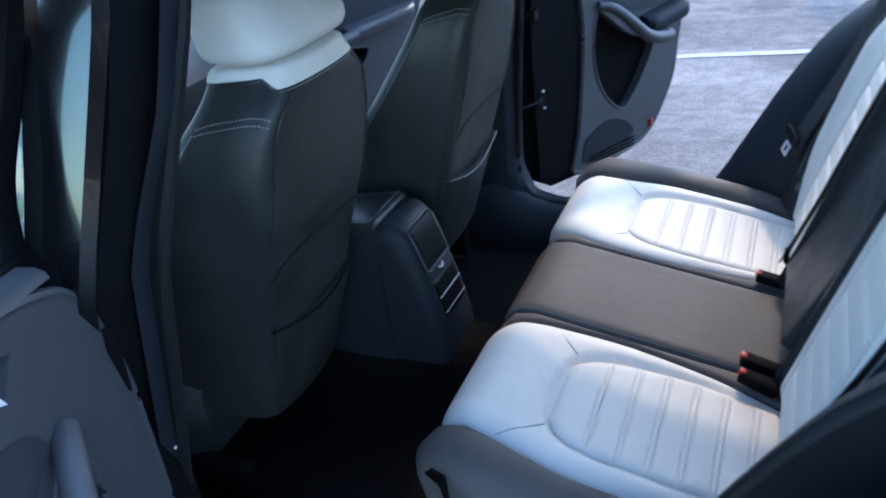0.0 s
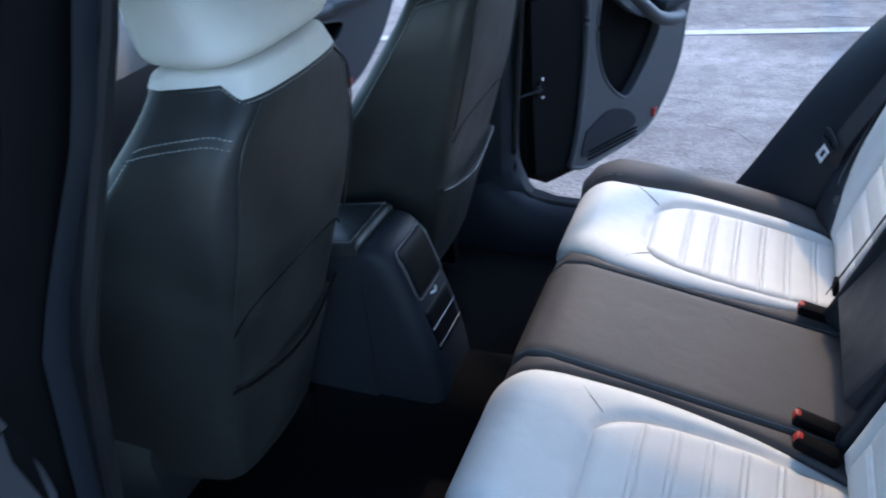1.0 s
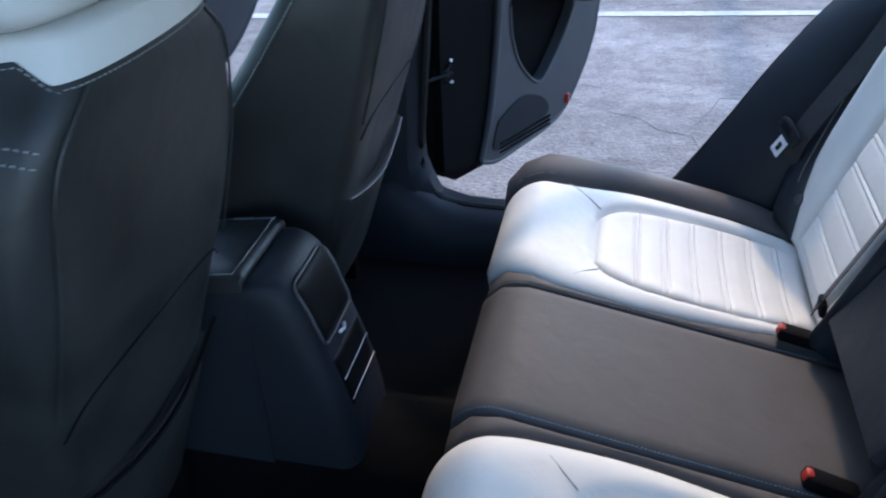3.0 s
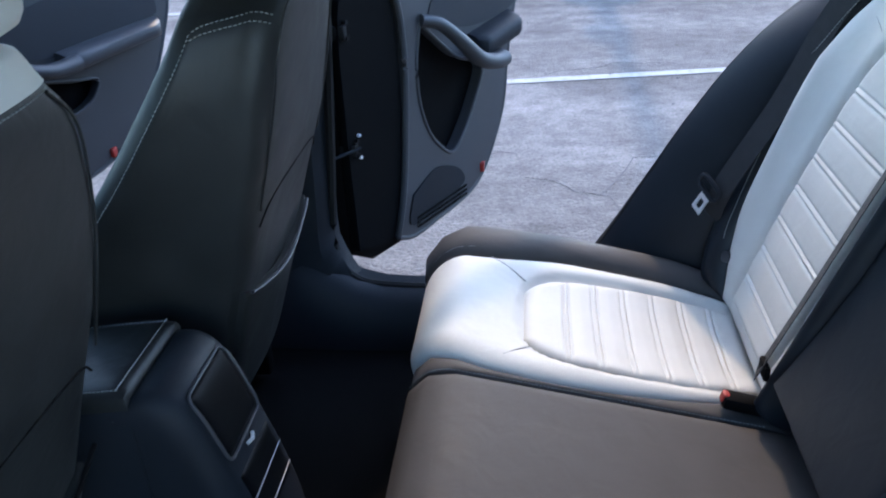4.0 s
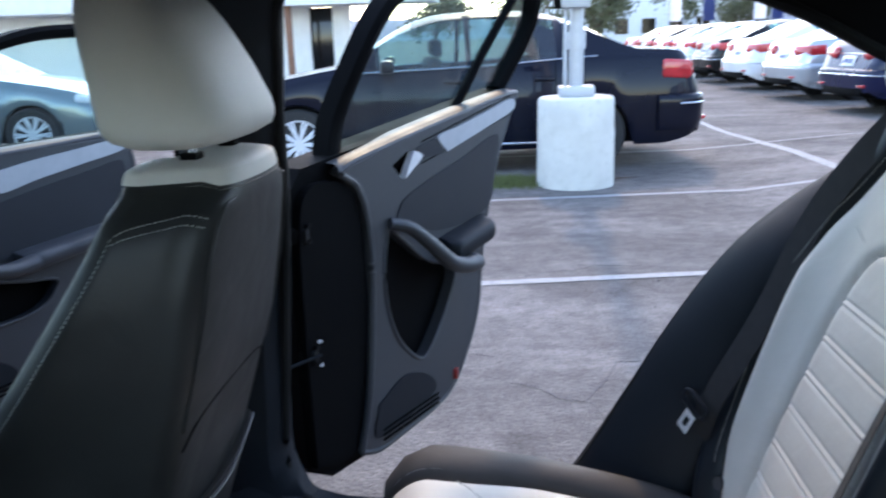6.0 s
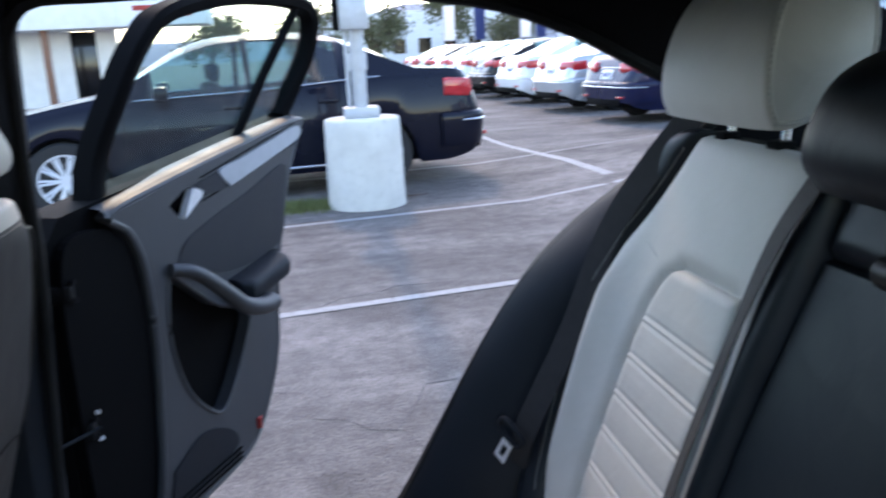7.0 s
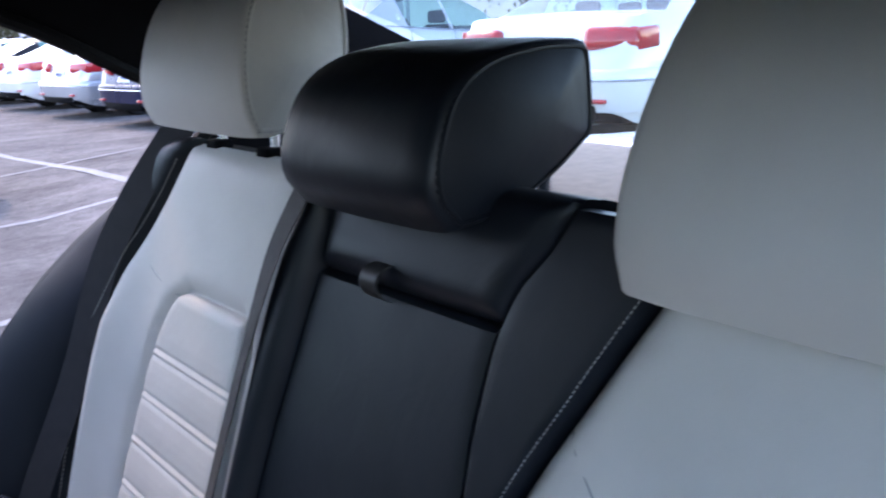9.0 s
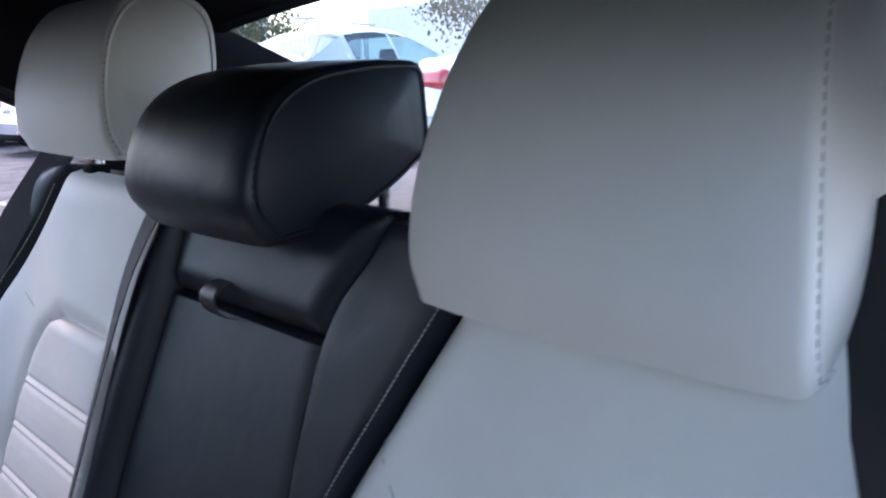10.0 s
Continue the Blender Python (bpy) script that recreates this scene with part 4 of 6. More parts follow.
        part("guide_sleeve", bm, TRIM_BLACK, hr, "black guide sleeve")
    return root


front_seat(-0.33, -0.08, 1.169, "black and cream leatherette driver's seat behind the wheel", full=0.040)
front_seat(0.345, 0.0, 1.170, "black and cream leatherette passenger seat, headrest raised on its posts", low=0.018)


# ---- centre console ----
console = thing("centre_console", (-0.45, 0, 0.25), "dark centre console with rear air vent and open bin", "console")
bm = bmesh.new()
rows = []
for x, z in ((-0.95, 0.50), (-0.78, 0.56), (-0.60, 0.62), (-0.45, 0.66), (-0.374, 0.668)):
    rows.append([Vector((x, y, zz)) for y, zz in ((-0.095, 0.25), (-0.092, z - 0.05), (-0.088, z - 0.012), (-0.076, z), (0.076, z), (0.088, z - 0.012), (0.092, z - 0.05), (0.095, 0.25))])
loft(bm, rows)
part("body", bm, PLASTIC, console)
# rounded rear end: carried along its profile
rear_prof = curve_points([(-0.371, 0.672, 0), (-0.345, 0.674, 0), (-0.318, 0.660, 0), (-0.298, 0.628, 0), (-0.283, 0.585, 0), (-0.262, 0.52, 0), (-0.245, 0.46, 0), (-0.228, 0.38, 0), (-0.22, 0.29, 0)], 26)
bm = bmesh.new()
rows = []
for p in rear_prof:
    rows.append([Vector((p.x - cx, y, p.y - cz)) for y, cx, cz in ((-0.090, p.x + 0.40, 0.034), (-0.090, 0.034, 0.026), (-0.086, 0.018, 0.014), (-0.077, 0.006, 0.005), (-0.062, 0, 0), (0.062, 0, 0), (0.077, 0.006, 0.005), (0.086, 0.018, 0.014), (0.090, 0.034, 0.026), (0.090, p.x + 0.40, 0.034))])
loft(bm, rows, closed=False)
rear_end = part("rear_end", bm, PLASTIC, console, "dark rounded rear end")
lid = bmesh.new()
padded(lid, -0.70, -0.376, lambda v: -0.088, lambda v: 0.088, lambda u, v, h: Vector((v, u, 0.668 - 0.13 * (-0.376 - v) + h)), 0.018, rim=0.02, nu=14, nv=16, under=0.01)
lid = part("armrest_lid", lid, BLACK, console, "black stitched armrest lid")
bm = bmesh.new()
stitches(bm, [Vector((-0.389, y, 0.6845)) for y in np.linspace(-0.08, 0.08, 20)], (0, 0, 1))
stitches(bm, [Vector((x, -0.0785, 0.684 + 0.13 * (x + 0.376))) for x in np.linspace(-0.66, -0.39, 30)], (0, 0, 1))
stitches(bm, [Vector((x, 0.0785, 0.684 + 0.13 * (x + 0.376))) for x in np.linspace(-0.66, -0.39, 30)], (0, 0, 1))
part("stitching", bm, THREAD, lid)


def on_rear(y, s, h):
    """A place on the console's rear face, s metres down from its top edge."""
    total = 0.0
    for a, b in zip(rear_prof, rear_prof[1:]):
        d = (b - a).length
        if total + d >= s:
            p = a + (b - a) * ((s - total) / d)
            n = Vector((-(b - a).y, (b - a).x, 0)).normalized() * -1
            return Vector((p.x + n.x * -h, y, p.y + n.y * -h)) if n.x < 0 else Vector((p.x + n.x * h, y, p.y + n.y * h))
        total += d
    return Vector((rear_prof[-1].x, y, rear_prof[-1].y))


def rect(u0, u1, v0, v1, r=0.01, n=4):
    out = []
    for cx, cy, a0 in ((u1 - r, v1 - r, 0), (u0 + r, v1 - r, 90), (u0 + r, v0 + r, 180), (u1 - r, v0 + r, 270)):
        out += [(cx + r * math.cos(radians(a0 + 90 * k / n)), cy + r * math.sin(radians(a0 + 90 * k / n))) for k in range(n + 1)]
    return out


def dense(loop, step=0.01):
    out = []
    for (a, b), (c, d) in zip(loop, loop[1:] + loop[:1]):
        k = max(1, int(math.hypot(c - a, d - b) / step))
        out += [(a + (c - a) * i / k, b + (d - b) * i / k) for i in range(k)]
    return out


# Near-black pad in place of an open recess; the shade inside is its colour.
vent = part("air_vent", padded(bmesh.new(), 0.068, 0.172, lambda v: -0.058, lambda v: 0.058, on_rear, 0.004, rim=0.012, nu=14, nv=16, under=0.002), VENT_BLACK, rear_end, "near-black pad shaded like an open air vent")
bm = bmesh.new()
loop = dense(rect(-0.062, 0.062, 0.064, 0.176, 0.014), 0.012)
tube(bm, [on_rear(u, v, 0.003) for u, v in loop] + [on_rear(*loop[0], 0.003)], 0.0022, seg=6)
part("vent_bezel", bm, GREY_TRIM, rear_end, "dark vent surround")
bm = bmesh.new()
tube(bm, [on_rear(-0.010, 0.188, 0.003), on_rear(0.004, 0.192, 0.004), on_rear(0.012, 0.186, 0.003)], 0.003, seg=6)
part("thumb_wheel", bm, SATIN, rear_end, "small silver thumb wheel")
part("bin_front", padded(bmesh.new(), 0.205, 0.300, lambda v: -0.058, lambda v: 0.058, on_rear, 0.003, rim=0.01, nu=12, nv=12, under=0.002), VENT_BLACK, rear_end, "black bin below the vent")
bm = bmesh.new()
for s in (0.245, 0.285):
    bm = bmesh.new()
    tube(bm, [on_rear(y, s, 0.005) for y in np.linspace(-0.058, 0.058, 12)], 0.0009, seg=6)
    part("bin_edge", bm, GALV, rear_end, "thin silver bin edge")


console.matrix_basis = Matrix.Translation((0, -0.004, 0.013)) @ console.matrix_basis


# ---- doors ----
def door(name, sy, hinge, angle, length, label, front=False, lift=0.0, lead=0.0):
    """An open car door: metal shell, padded trim with pocket and armrest, window frame and glass. s runs from the hinge along it."""
    root = thing(name, (hinge[0], sy * hinge[1], 0.3), label, "car door", "open car doors", kind="structure")
    r = radians(angle)
    d, n = Vector((math.cos(r), math.sin(r), 0)), Vector((math.sin(r), -math.cos(r), 0))
    k = length

    def where(s, z, h):
        p = Vector((hinge[0], hinge[1], 0)) + d * (s * k) + n * (h + 0.36 * max(z - 1.125, 0))
        drop = 0.10 * s * min(max((z - 0.4) / 0.5, 0.0), 1.0) if front else 0.0
        return Vector((p.x, sy * p.y, z + lift - drop))

    def round_loop(loop, num):
        pts = curve_points([(u, v, 0) for u, v in loop] + [(*loop[0], 0)], num)
        return [(p.x, p.y) for p in pts[:-1]]

    shell = [(-0.03, 0.36), (-0.035, 0.70), (-0.03, 0.98), (0.02, 1.035), (0.45, 1.085), (0.92, 1.14), (0.93, 1.08), (0.84, 0.98), (0.76, 0.80), (0.71, 0.58), (0.64, 0.44), (0.54, 0.33), (0.30, 0.30), (0.05, 0.31)]
    if front:
        shell = shell[:6] + [(0.93, 1.08), (0.936, 0.98), (0.93, 0.90), (0.905, 0.80), (0.86, 0.70), (0.80, 0.59), (0.72, 0.49), (0.62, 0.42), (0.50, 0.375), (0.30, 0.35), (0.05, 0.34)]
    part("shell", prism(bmesh.new(), dense(shell, 0.06), [], where, -0.125, -0.035), TRIM_BLACK, root, "black door shell", smooth=False)
    bm = bmesh.new()
    loop = round_loop([(-0.02, 0.37), (-0.025, 0.70), (-0.01, 0.96), (0.08, 1.0), (0.16, 0.955), (0.185, 0.80), (0.175, 0.60), (0.125, 0.36)], 60)
    prism(bm, loop, [], where, -0.036, -0.012)
    part("front_edge", bm, TRIM_BLACK, root, "black hinge-side edge with seal", smooth=False)
    trim = [(0.125, 0.345), (0.16, 0.45), (0.185, 0.60), (0.20, 0.78), (0.190, 0.91), (0.160, 0.98), (0.115, 1.022), (0.30, 1.055), (0.60, 1.095), (0.885, 1.128), (0.885, 1.10), (0.82, 1.01), (0.77, 0.92), (0.715, 0.78), (0.685, 0.66),
            (0.665, 0.55), (0.61, 0.45), (0.53, 0.365), (0.44, 0.335), (0.30, 0.325), (0.19, 0.322)]
    if lead:
        trim = [(0.06, 0.345), (0.078, 0.45), (0.085, 0.577), (0.080, 0.70), (0.078, 0.80), (0.092, 0.89), (0.125, 0.965), (0.18, 1.012), (0.32, 1.056)] + trim[8:]
    pocket = [(0.262, 0.865), (0.240, 0.78), (0.243, 0.68), (0.275, 0.59), (0.33, 0.525), (0.385, 0.492), (0.44, 0.53), (0.50, 0.60), (0.545, 0.68), (0.50, 0.715), (0.42, 0.745), (0.345, 0.80)]
    handle_hole = [(0.289, 1.004), (0.328, 1.020), (0.364, 1.032), (0.408, 1.010), (0.372, 0.988), (0.335, 0.966)]
    if front:
        trim = [(0.13, 0.39)] + trim[1:9] + [(0.885, 1.128), (0.905, 1.07), (0.913, 0.99), (0.911, 0.92), (0.896, 0.87), (0.875, 0.815), (0.835, 0.72), (0.78, 0.62), (0.71, 0.53), (0.64, 0.465), (0.56, 0.422), (0.46, 0.400), (0.30, 0.388), (0.19, 0.386)]
        pocket = [(0.262, 0.79), (0.245, 0.72), (0.275, 0.65), (0.35, 0.615), (0.43, 0.610), (0.50, 0.618), (0.55, 0.638), (0.578, 0.665), (0.592, 0.708), (0.50, 0.722), (0.40, 0.745), (0.32, 0.785)]
        handle_hole = [(0.300, 0.990), (0.355, 1.006), (0.414, 1.020), (0.440, 0.990), (0.395, 0.972), (0.337, 0.958)]
    pk, hh = round_loop(pocket, 60), round_loop(handle_hole, 30)
    inner = part("trim_panel", prism(bmesh.new(), round_loop(trim, 130), [pk, hh], where, -0.034, 0.0), GREY_TRIM, root, "grey grained trim panel", smooth=False)
    bm = bmesh.new()
    loop = round_loop(trim, 130)
    tube(bm, [where(u, v, -0.006) for u, v in loop] + [where(*loop[0], -0.006)], 0.009, seg=8)
    part("rolled_edge", bm, GREY_TRIM, inner)
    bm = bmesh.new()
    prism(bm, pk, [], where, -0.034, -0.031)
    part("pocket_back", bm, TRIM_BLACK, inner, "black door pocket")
    bm = bmesh.new()
    tube(bm, [where(u, v, 0.0) for u, v in pk] + [where(*pk[0], 0.0)], 0.005, seg=8)
    part("pocket_rim", bm, GREY_TRIM, inner, "grey pocket rim")
    # rounded top of the trim, from its edge in to the glass
    bm = bmesh.new()
    rows = []
    for step in range(21):
        sx = 0.10 + 0.785 * step / 20 + (0.07 * (1 - step / 20) if lead else 0.0)
        zt = interp([(0.085, 1.022), (0.30, 1.056), (0.60, 1.096), (0.885, 1.128)], sx)
        rows.append([where(sx, zt + dz, h) for h, dz in ((0.002, -0.006), (-0.001, 0.003), (-0.012, 0.010), (-0.036, 0.013), (-0.058, 0.010), (-0.066, 0.0))])
    loft(bm, rows, closed=False)
    part("sill_top", bm, GREY_TRIM, inner, "grey padded sill top")
    # sweeping pull handle and armrest pad
    bm = bmesh.new()
    line = curve_points([(0.262, 0.872, 0.004), (0.31, 0.855, 0.028), (0.37, 0.80, 0.052), (0.43, 0.745, 0.066), (0.495, 0.722, 0.070), (0.545, 0.718, 0.066)], 26)
    if front:
        line = curve_points([(0.215, 0.852, 0.004), (0.265, 0.829, 0.030), (0.33, 0.799, 0.055), (0.39, 0.782, 0.064), (0.445, 0.780, 0.062), (0.50, 0.788, 0.058)], 26)
    tube(bm, [where(p.x, p.y, p.z) for p in line], lambda t: 0.017 + 0.011 * t, seg=12, flat=0.85)
    part("pull_handle", bm, GREY_TRIM, inner, "grey sweeping pull handle")
    bm = bmesh.new()
    rows = []
    for j in range(17):
        f = j / 16
        q = 1 - max(abs(2 * f - 1) - 0.86, 0.0) / 0.14 * 0.35
        zt, o = 0.787 + 0.022 * f, 0.068 * q
        si, so = 0.475 + 0.215 * f, 0.468 + 0.205 * f
        if front:
            zt, o, si, so = 0.812 + 0.064 * f, 0.074 * q, 0.475 + 0.375 * f, 0.480 + 0.345 * f
        rows.append([where(si + (so - si) * e, zt + dz, o * e - 0.002) for e, dz in ((0.0, 0.004), (0.45, 0.002), (0.80, -0.003), (0.95, -0.010), (1.0, -0.022), (0.98, -0.040), (0.88, -0.052), (0.5, -0.060), (0.0, -0.066))])
    loft(bm, rows)
    part("armrest_pad", bm, GREY_TRIM if front else PLASTIC, inner, "dark padded armrest")
    # release lever in its cup, bright accent strip
    bm = bmesh.new()
    prism(bm, hh, [], where, -0.03, -0.026)
    part("lever_cup", bm, GLOSSBLACK, inner)
    bm = bmesh.new()
    lever = [(0.333, 0.958), (0.385, 0.988), (0.412, 1.024), (0.457, 0.980), (0.400, 0.968), (0.345, 0.950)] if front else [(0.333, 0.968), (0.366, 0.986), (0.405, 1.008), (0.398, 1.020), (0.374, 1.028), (0.360, 1.010), (0.345, 0.990)]
    prism(bm, round_loop(lever, 40), [], where, -0.012, 0.006)
    bmesh.ops.bevel(bm, geom=[e for e in bm.edges if len(e.link_faces) == 2 and e.calc_face_angle() > 0.9], offset=0.002, segments=2, affect="EDGES")
    part("release_lever", bm, STEEL, inner, "bright chrome release lever", smooth=False)
    insert = [(0.295, 0.875), (0.325, 0.915), (0.42, 0.945), (0.60, 0.982), (0.785, 1.022), (0.768, 0.93), (0.735, 0.835), (0.62, 0.808), (0.47, 0.812), (0.37, 0.842)]
    blank = [(0.418, 1.004), (0.512, 1.006), (0.476, 1.049), (0.384, 1.034)]
    strip = [(0.520, 1.008), (0.58, 1.020), (0.72, 1.048), (0.872, 1.082), (0.866, 1.114), (0.72, 1.090), (0.58, 1.066), (0.482, 1.050)]
    if front:
        strip = [(0.422, 1.026), (0.55, 1.058), (0.70, 1.086), (0.852, 1.112), (0.872, 1.084), (0.72, 1.046), (0.58, 1.012), (0.462, 0.982)]
        insert = [(0.235, 0.868), (0.27, 0.908), (0.36, 0.932), (0.47, 0.960), (0.62, 0.998), (0.76, 1.030), (0.862, 1.052), (0.868, 0.99), (0.860, 0.925), (0.842, 0.880), (0.68, 0.845), (0.53, 0.812), (0.43, 0.800), (0.33, 0.820)]
        blank = [(0.20, 0.935), (0.285, 0.958), (0.318, 0.950), (0.296, 0.984), (0.205, 0.968)]
    bm = bmesh.new()
    prism(bm, round_loop(strip, 50), [], where, -0.005, 0.006)
    part("accent_strip", bm, SATIN, inner, "satin silver accent strip", smooth=False)
    bm = bmesh.new()
    prism(bm, round_loop(insert, 60), [], where, -0.004, 0.003)
    part("padded_insert", bm, DOOR_INSERT, inner, "darker soft insert", smooth=False)
    for zt in () if front else (0.0, 0.052):
        bm = bmesh.new()
        tube(bm, [where(sx, 1.004 + 0.17 * (sx - 0.47) + zt, 0.002) for sx in np.linspace(0.41, 0.86, 20)], 0.0016, seg=6)
        part("trim_seam", bm, TRIM_BLACK, inner)
    bm = bmesh.new()
    prism(bm, blank, [], where, -0.004, 0.004)
    part("switch_blank", bm, DOOR_INSERT, inner, "dark grey blank beside the lever", smooth=False)
    # loudspeaker grille and slots at the foot, red reflector
    bm = bmesh.new()
    prism(bm, round_loop([(u, v + (0.06 if front else 0.0)) for u, v in ((0.19, 0.44), (0.30, 0.475), (0.40, 0.44), (0.43, 0.385), (0.30, 0.362), (0.175, 0.36))], 40), [], where, -0.004, 0.004)
    part("speaker_grille", bm, PLASTIC, inner, "dark speaker grille", smooth=False)
    bm = bmesh.new()
    for j in range(3):
        tube(bm, [where(s, (0.408 if front else 0.345) + 0.013 * j, 0.005) for s in (0.20, 0.32, 0.44)], 0.003, seg=6)
    part("grille_slots", bm, TRIM_BLACK, inner)
    bm = bmesh.new()
    box(bm, where(*((0.590, 0.452) if front else (0.540, 0.392)), -0.006), (0.020, 0.034, 0.030), 0.004)
    part("reflector", bm, RED, inner, "small red reflector")
    # window frame, divider and glass
    top = [(0.12, 1.03), (0.145, 1.12), (0.18, 1.235), (0.235, 1.355), (0.32, 1.415), (0.55, 1.452), (0.80, 1.452), (0.93, 1.425), (0.985, 1.36), (0.985, 1.28), (0.94, 1.18), (0.91, 1.13)]
    if lead:
        top = [(0.12, 1.03), (0.085, 1.12), (0.055, 1.235), (0.06, 1.355), (0.16, 1.415)] + top[5:]
    if front:
        top = [(0.03, 1.02), (0.10, 1.08), (0.25, 1.21), (0.42, 1.33), (0.58, 1.40), (0.75, 1.43), (0.90, 1.43), (0.935, 1.38), (0.935, 1.25), (0.925, 1.13)]
    bm = bmesh.new()
    pts = curve_points([where(s, z, -0.07) for s, z in top], 60)
    rows = []
    cen = where(0.5, 1.22, -0.07)
    for i, p in enumerate(pts):
        t = (pts[min(i + 1, 59)] - pts[max(i - 1, 0)]).normalized()
        nn = Vector((n.x, sy * n.y, 0))
        inw = t.cross(nn).normalized()
        if inw.dot(cen - p) < 0:
            inw = -inw
        wide = 1.0 + 0.55 * max(0.0, 1 - i / 26) * (not front)
        rows.append([p + nn * a + inw * b * wide for a, b in ((-0.025, 0.0), (-0.025, 0.030), (-0.005, 0.036), (0.018, 0.030), (0.028, 0.012), (0.022, 0.0))])
    loft(bm, rows)
    frame_part = part("window_frame", bm, TRIM_BLACK, root, "black window frame")
    if not front:
        bm = bmesh.new()
        tube(bm, [where(0.645, 1.09, -0.06), where(0.75, 1.26, -0.06), where(0.855, 1.44, -0.06)], 0.013, seg=8)
        part("divider_bar", bm, TRIM_BLACK, frame_part)
    pane_loop = [(s * 0.94 + 0.035, z - 0.02) for s, z in top] + [(0.88, 1.10), (0.45, 1.05), (0.08, 1.02)]
    bm = bmesh.new()
    prism(bm, dense(pane_loop, 0.08), [], where, -0.074, -0.070)
    g = part("pane", bm, PANE, root, "clear door glass", smooth=False)
    g.visible_shadow = False
    # hinge and check strap
    for z in (0.63, 0.90):
        bm = bmesh.new()
        box(bm, where(-0.01, z, -0.028), (0.045, 0.028, 0.034), 0.006)
        for q in (-0.012, 0.022):
            cylinder(bm, where(0.0, z + q, -0.014), where(0.0, z + q, -0.002), 0.005, seg=12)
        part("hinge", bm, BODY_BLACK, root, "black door hinge")
    bm = bmesh.new()
    tube(bm, [where(-0.07, 0.625, -0.03), where(0.005, 0.635, 0.0)], 0.004, seg=8)
    part("check_strap", bm, PLASTIC, root, "black check strap")
    for z in (0.608, 0.662):
        bm = bmesh.new()
        cylinder(bm, where(0.012, z, -0.016), where(0.012, z, -0.006), 0.0042, seg=12)
        part("bolt", bm, ALLOY, root, "grey steel bolt")
    return root


door("door_1", 1, (-0.27, 0.88), 62, 1.0, "open rear car door with grey trim and clear window")
door("door_2", -1, (-0.42, 0.735), 68, 1.0, "open rear car door with grey trim and clear window", lift=0.015, lead=0.05)
door("door_3", 1, (-1.36, 0.80), 67, 1.0, "open front car door with grey trim and clear window", front=True)
door("door_4", -1, (-1.38, 0.78), 0, 1.07, "closed front car door with grey trim and clear window", front=True)


# ---- the car park ----
def ground_z(x, y):
    """The lot is level round the car and climbs gently behind it."""
    rise = 0.36 * min(max((x - 2.2) / 3.0, 0.0), 1.0) * min(max((10.0 - y) / 2.4, 0.0), 1.0)
    return rise


LOT = 0.145


def lot(u, v):
    """Lot coordinates: u along the painted stall lines, v across them."""
    a = math.atan(LOT)
    return (u * math.cos(a) - v * math.sin(a), 3.45 + u * math.sin(a) + v * math.cos(a))


bm = bmesh.new()
xs = sorted(set([-400, -200, -100, -60, -40] + [round(v, 2) for v in np.arange(-30, 45.1, 1.0)] + [60, 100, 200, 400]))
ys = sorted(set([-400, -200, -100, -60] + [round(v, 2) for v in np.arange(-30, 50.1, 1.0)] + [70, 110, 200, 400]))
loft(bm, [[Vector((x, y, ground_z(x, y))) for y in ys] for x in xs], closed=False)
ground = single("ground", bm, ASPHALT, "worn grey asphalt of a car park", "ground", kind="structure")


def stripe(u0, v0, u1, v1, w=0.078):
    bm = bmesh.new()
    (x0, y0), (x1, y1) = lot(u0, v0), lot(u1, v1)
    a, b = Vector((x0, y0, 0)), Vector((x1, y1, 0))
    side = (b - a).normalized().cross(Vector((0, 0, 1))) * w / 2
    n = 24
    rows = []
    for k in range(n + 1):
        p = a.lerp(b, k / n)
        j = 0.006 * noise.noise((k * 1.7, u0, v0))
        rows.append([Vector((q.x, q.y, ground_z(q.x, q.y) + 0.004)) for q in (p - side * (1 + j * 20), p + side * (1 - j * 20))])
    loft(bm, rows, closed=False)
    return single("painted_line", bm, LINE_PAINT, "faded white painted stall line on the asphalt", "road marking", "stall lines")


stripe(-6, 0, 12, 0)
stripe(-6, 2.24, 14, 2.24)
stripe(0.5, 4.62, 14, 4.62, 0.07)
stripe(3.35, 2.6, 3.95, 8.2, 0.10)
stripe(-8, 4.62, -3.0, 4.62, 0.07)

# cracks and tar seams in the asphalt
bm = bmesh.new()
rng = random.Random(5)
for k in range(95):
    x, y = rng.uniform(-3, 7), rng.uniform(1.5, 13)
    a = rng.uniform(0, math.pi)
    pts = []
    for j in range(rng.randint(5, 12)):
        pts.append(Vector((x, y, ground_z(x, y) + 0.002)))
        a += rng.uniform(-1.2, 1.2)
        x += 0.13 * math.cos(a)
        y += 0.13 * math.sin(a)
    ribbon(bm, pts, (0, 0, 1), rng.uniform(0.003, 0.006), 0.001)
TAR = material("dark_crack_filler", (0.085, 0.08, 0.08), 0.9, vary=0.3, scale=6)
single("asphalt_cracks", bm, TAR, "dark hairline cracks across the asphalt", "cracks", kind="stuff")
bm = bmesh.new()
for k in range(120):
    x, y = rng.uniform(-2.5, 5), rng.uniform(1.0, 9)
    s = rng.uniform(0.004, 0.010)
    box(bm, (x, y, ground_z(x, y) + s * 0.3), (s, s * rng.uniform(0.6, 1.4), s * 0.6), m=Euler((0, 0, rng.uniform(0, 3))).to_matrix().to_4x4())
single("gravel_bits", bm, TAR, "scattered small stones and debris on asphalt", "gravel", kind="stuff", smooth=False)

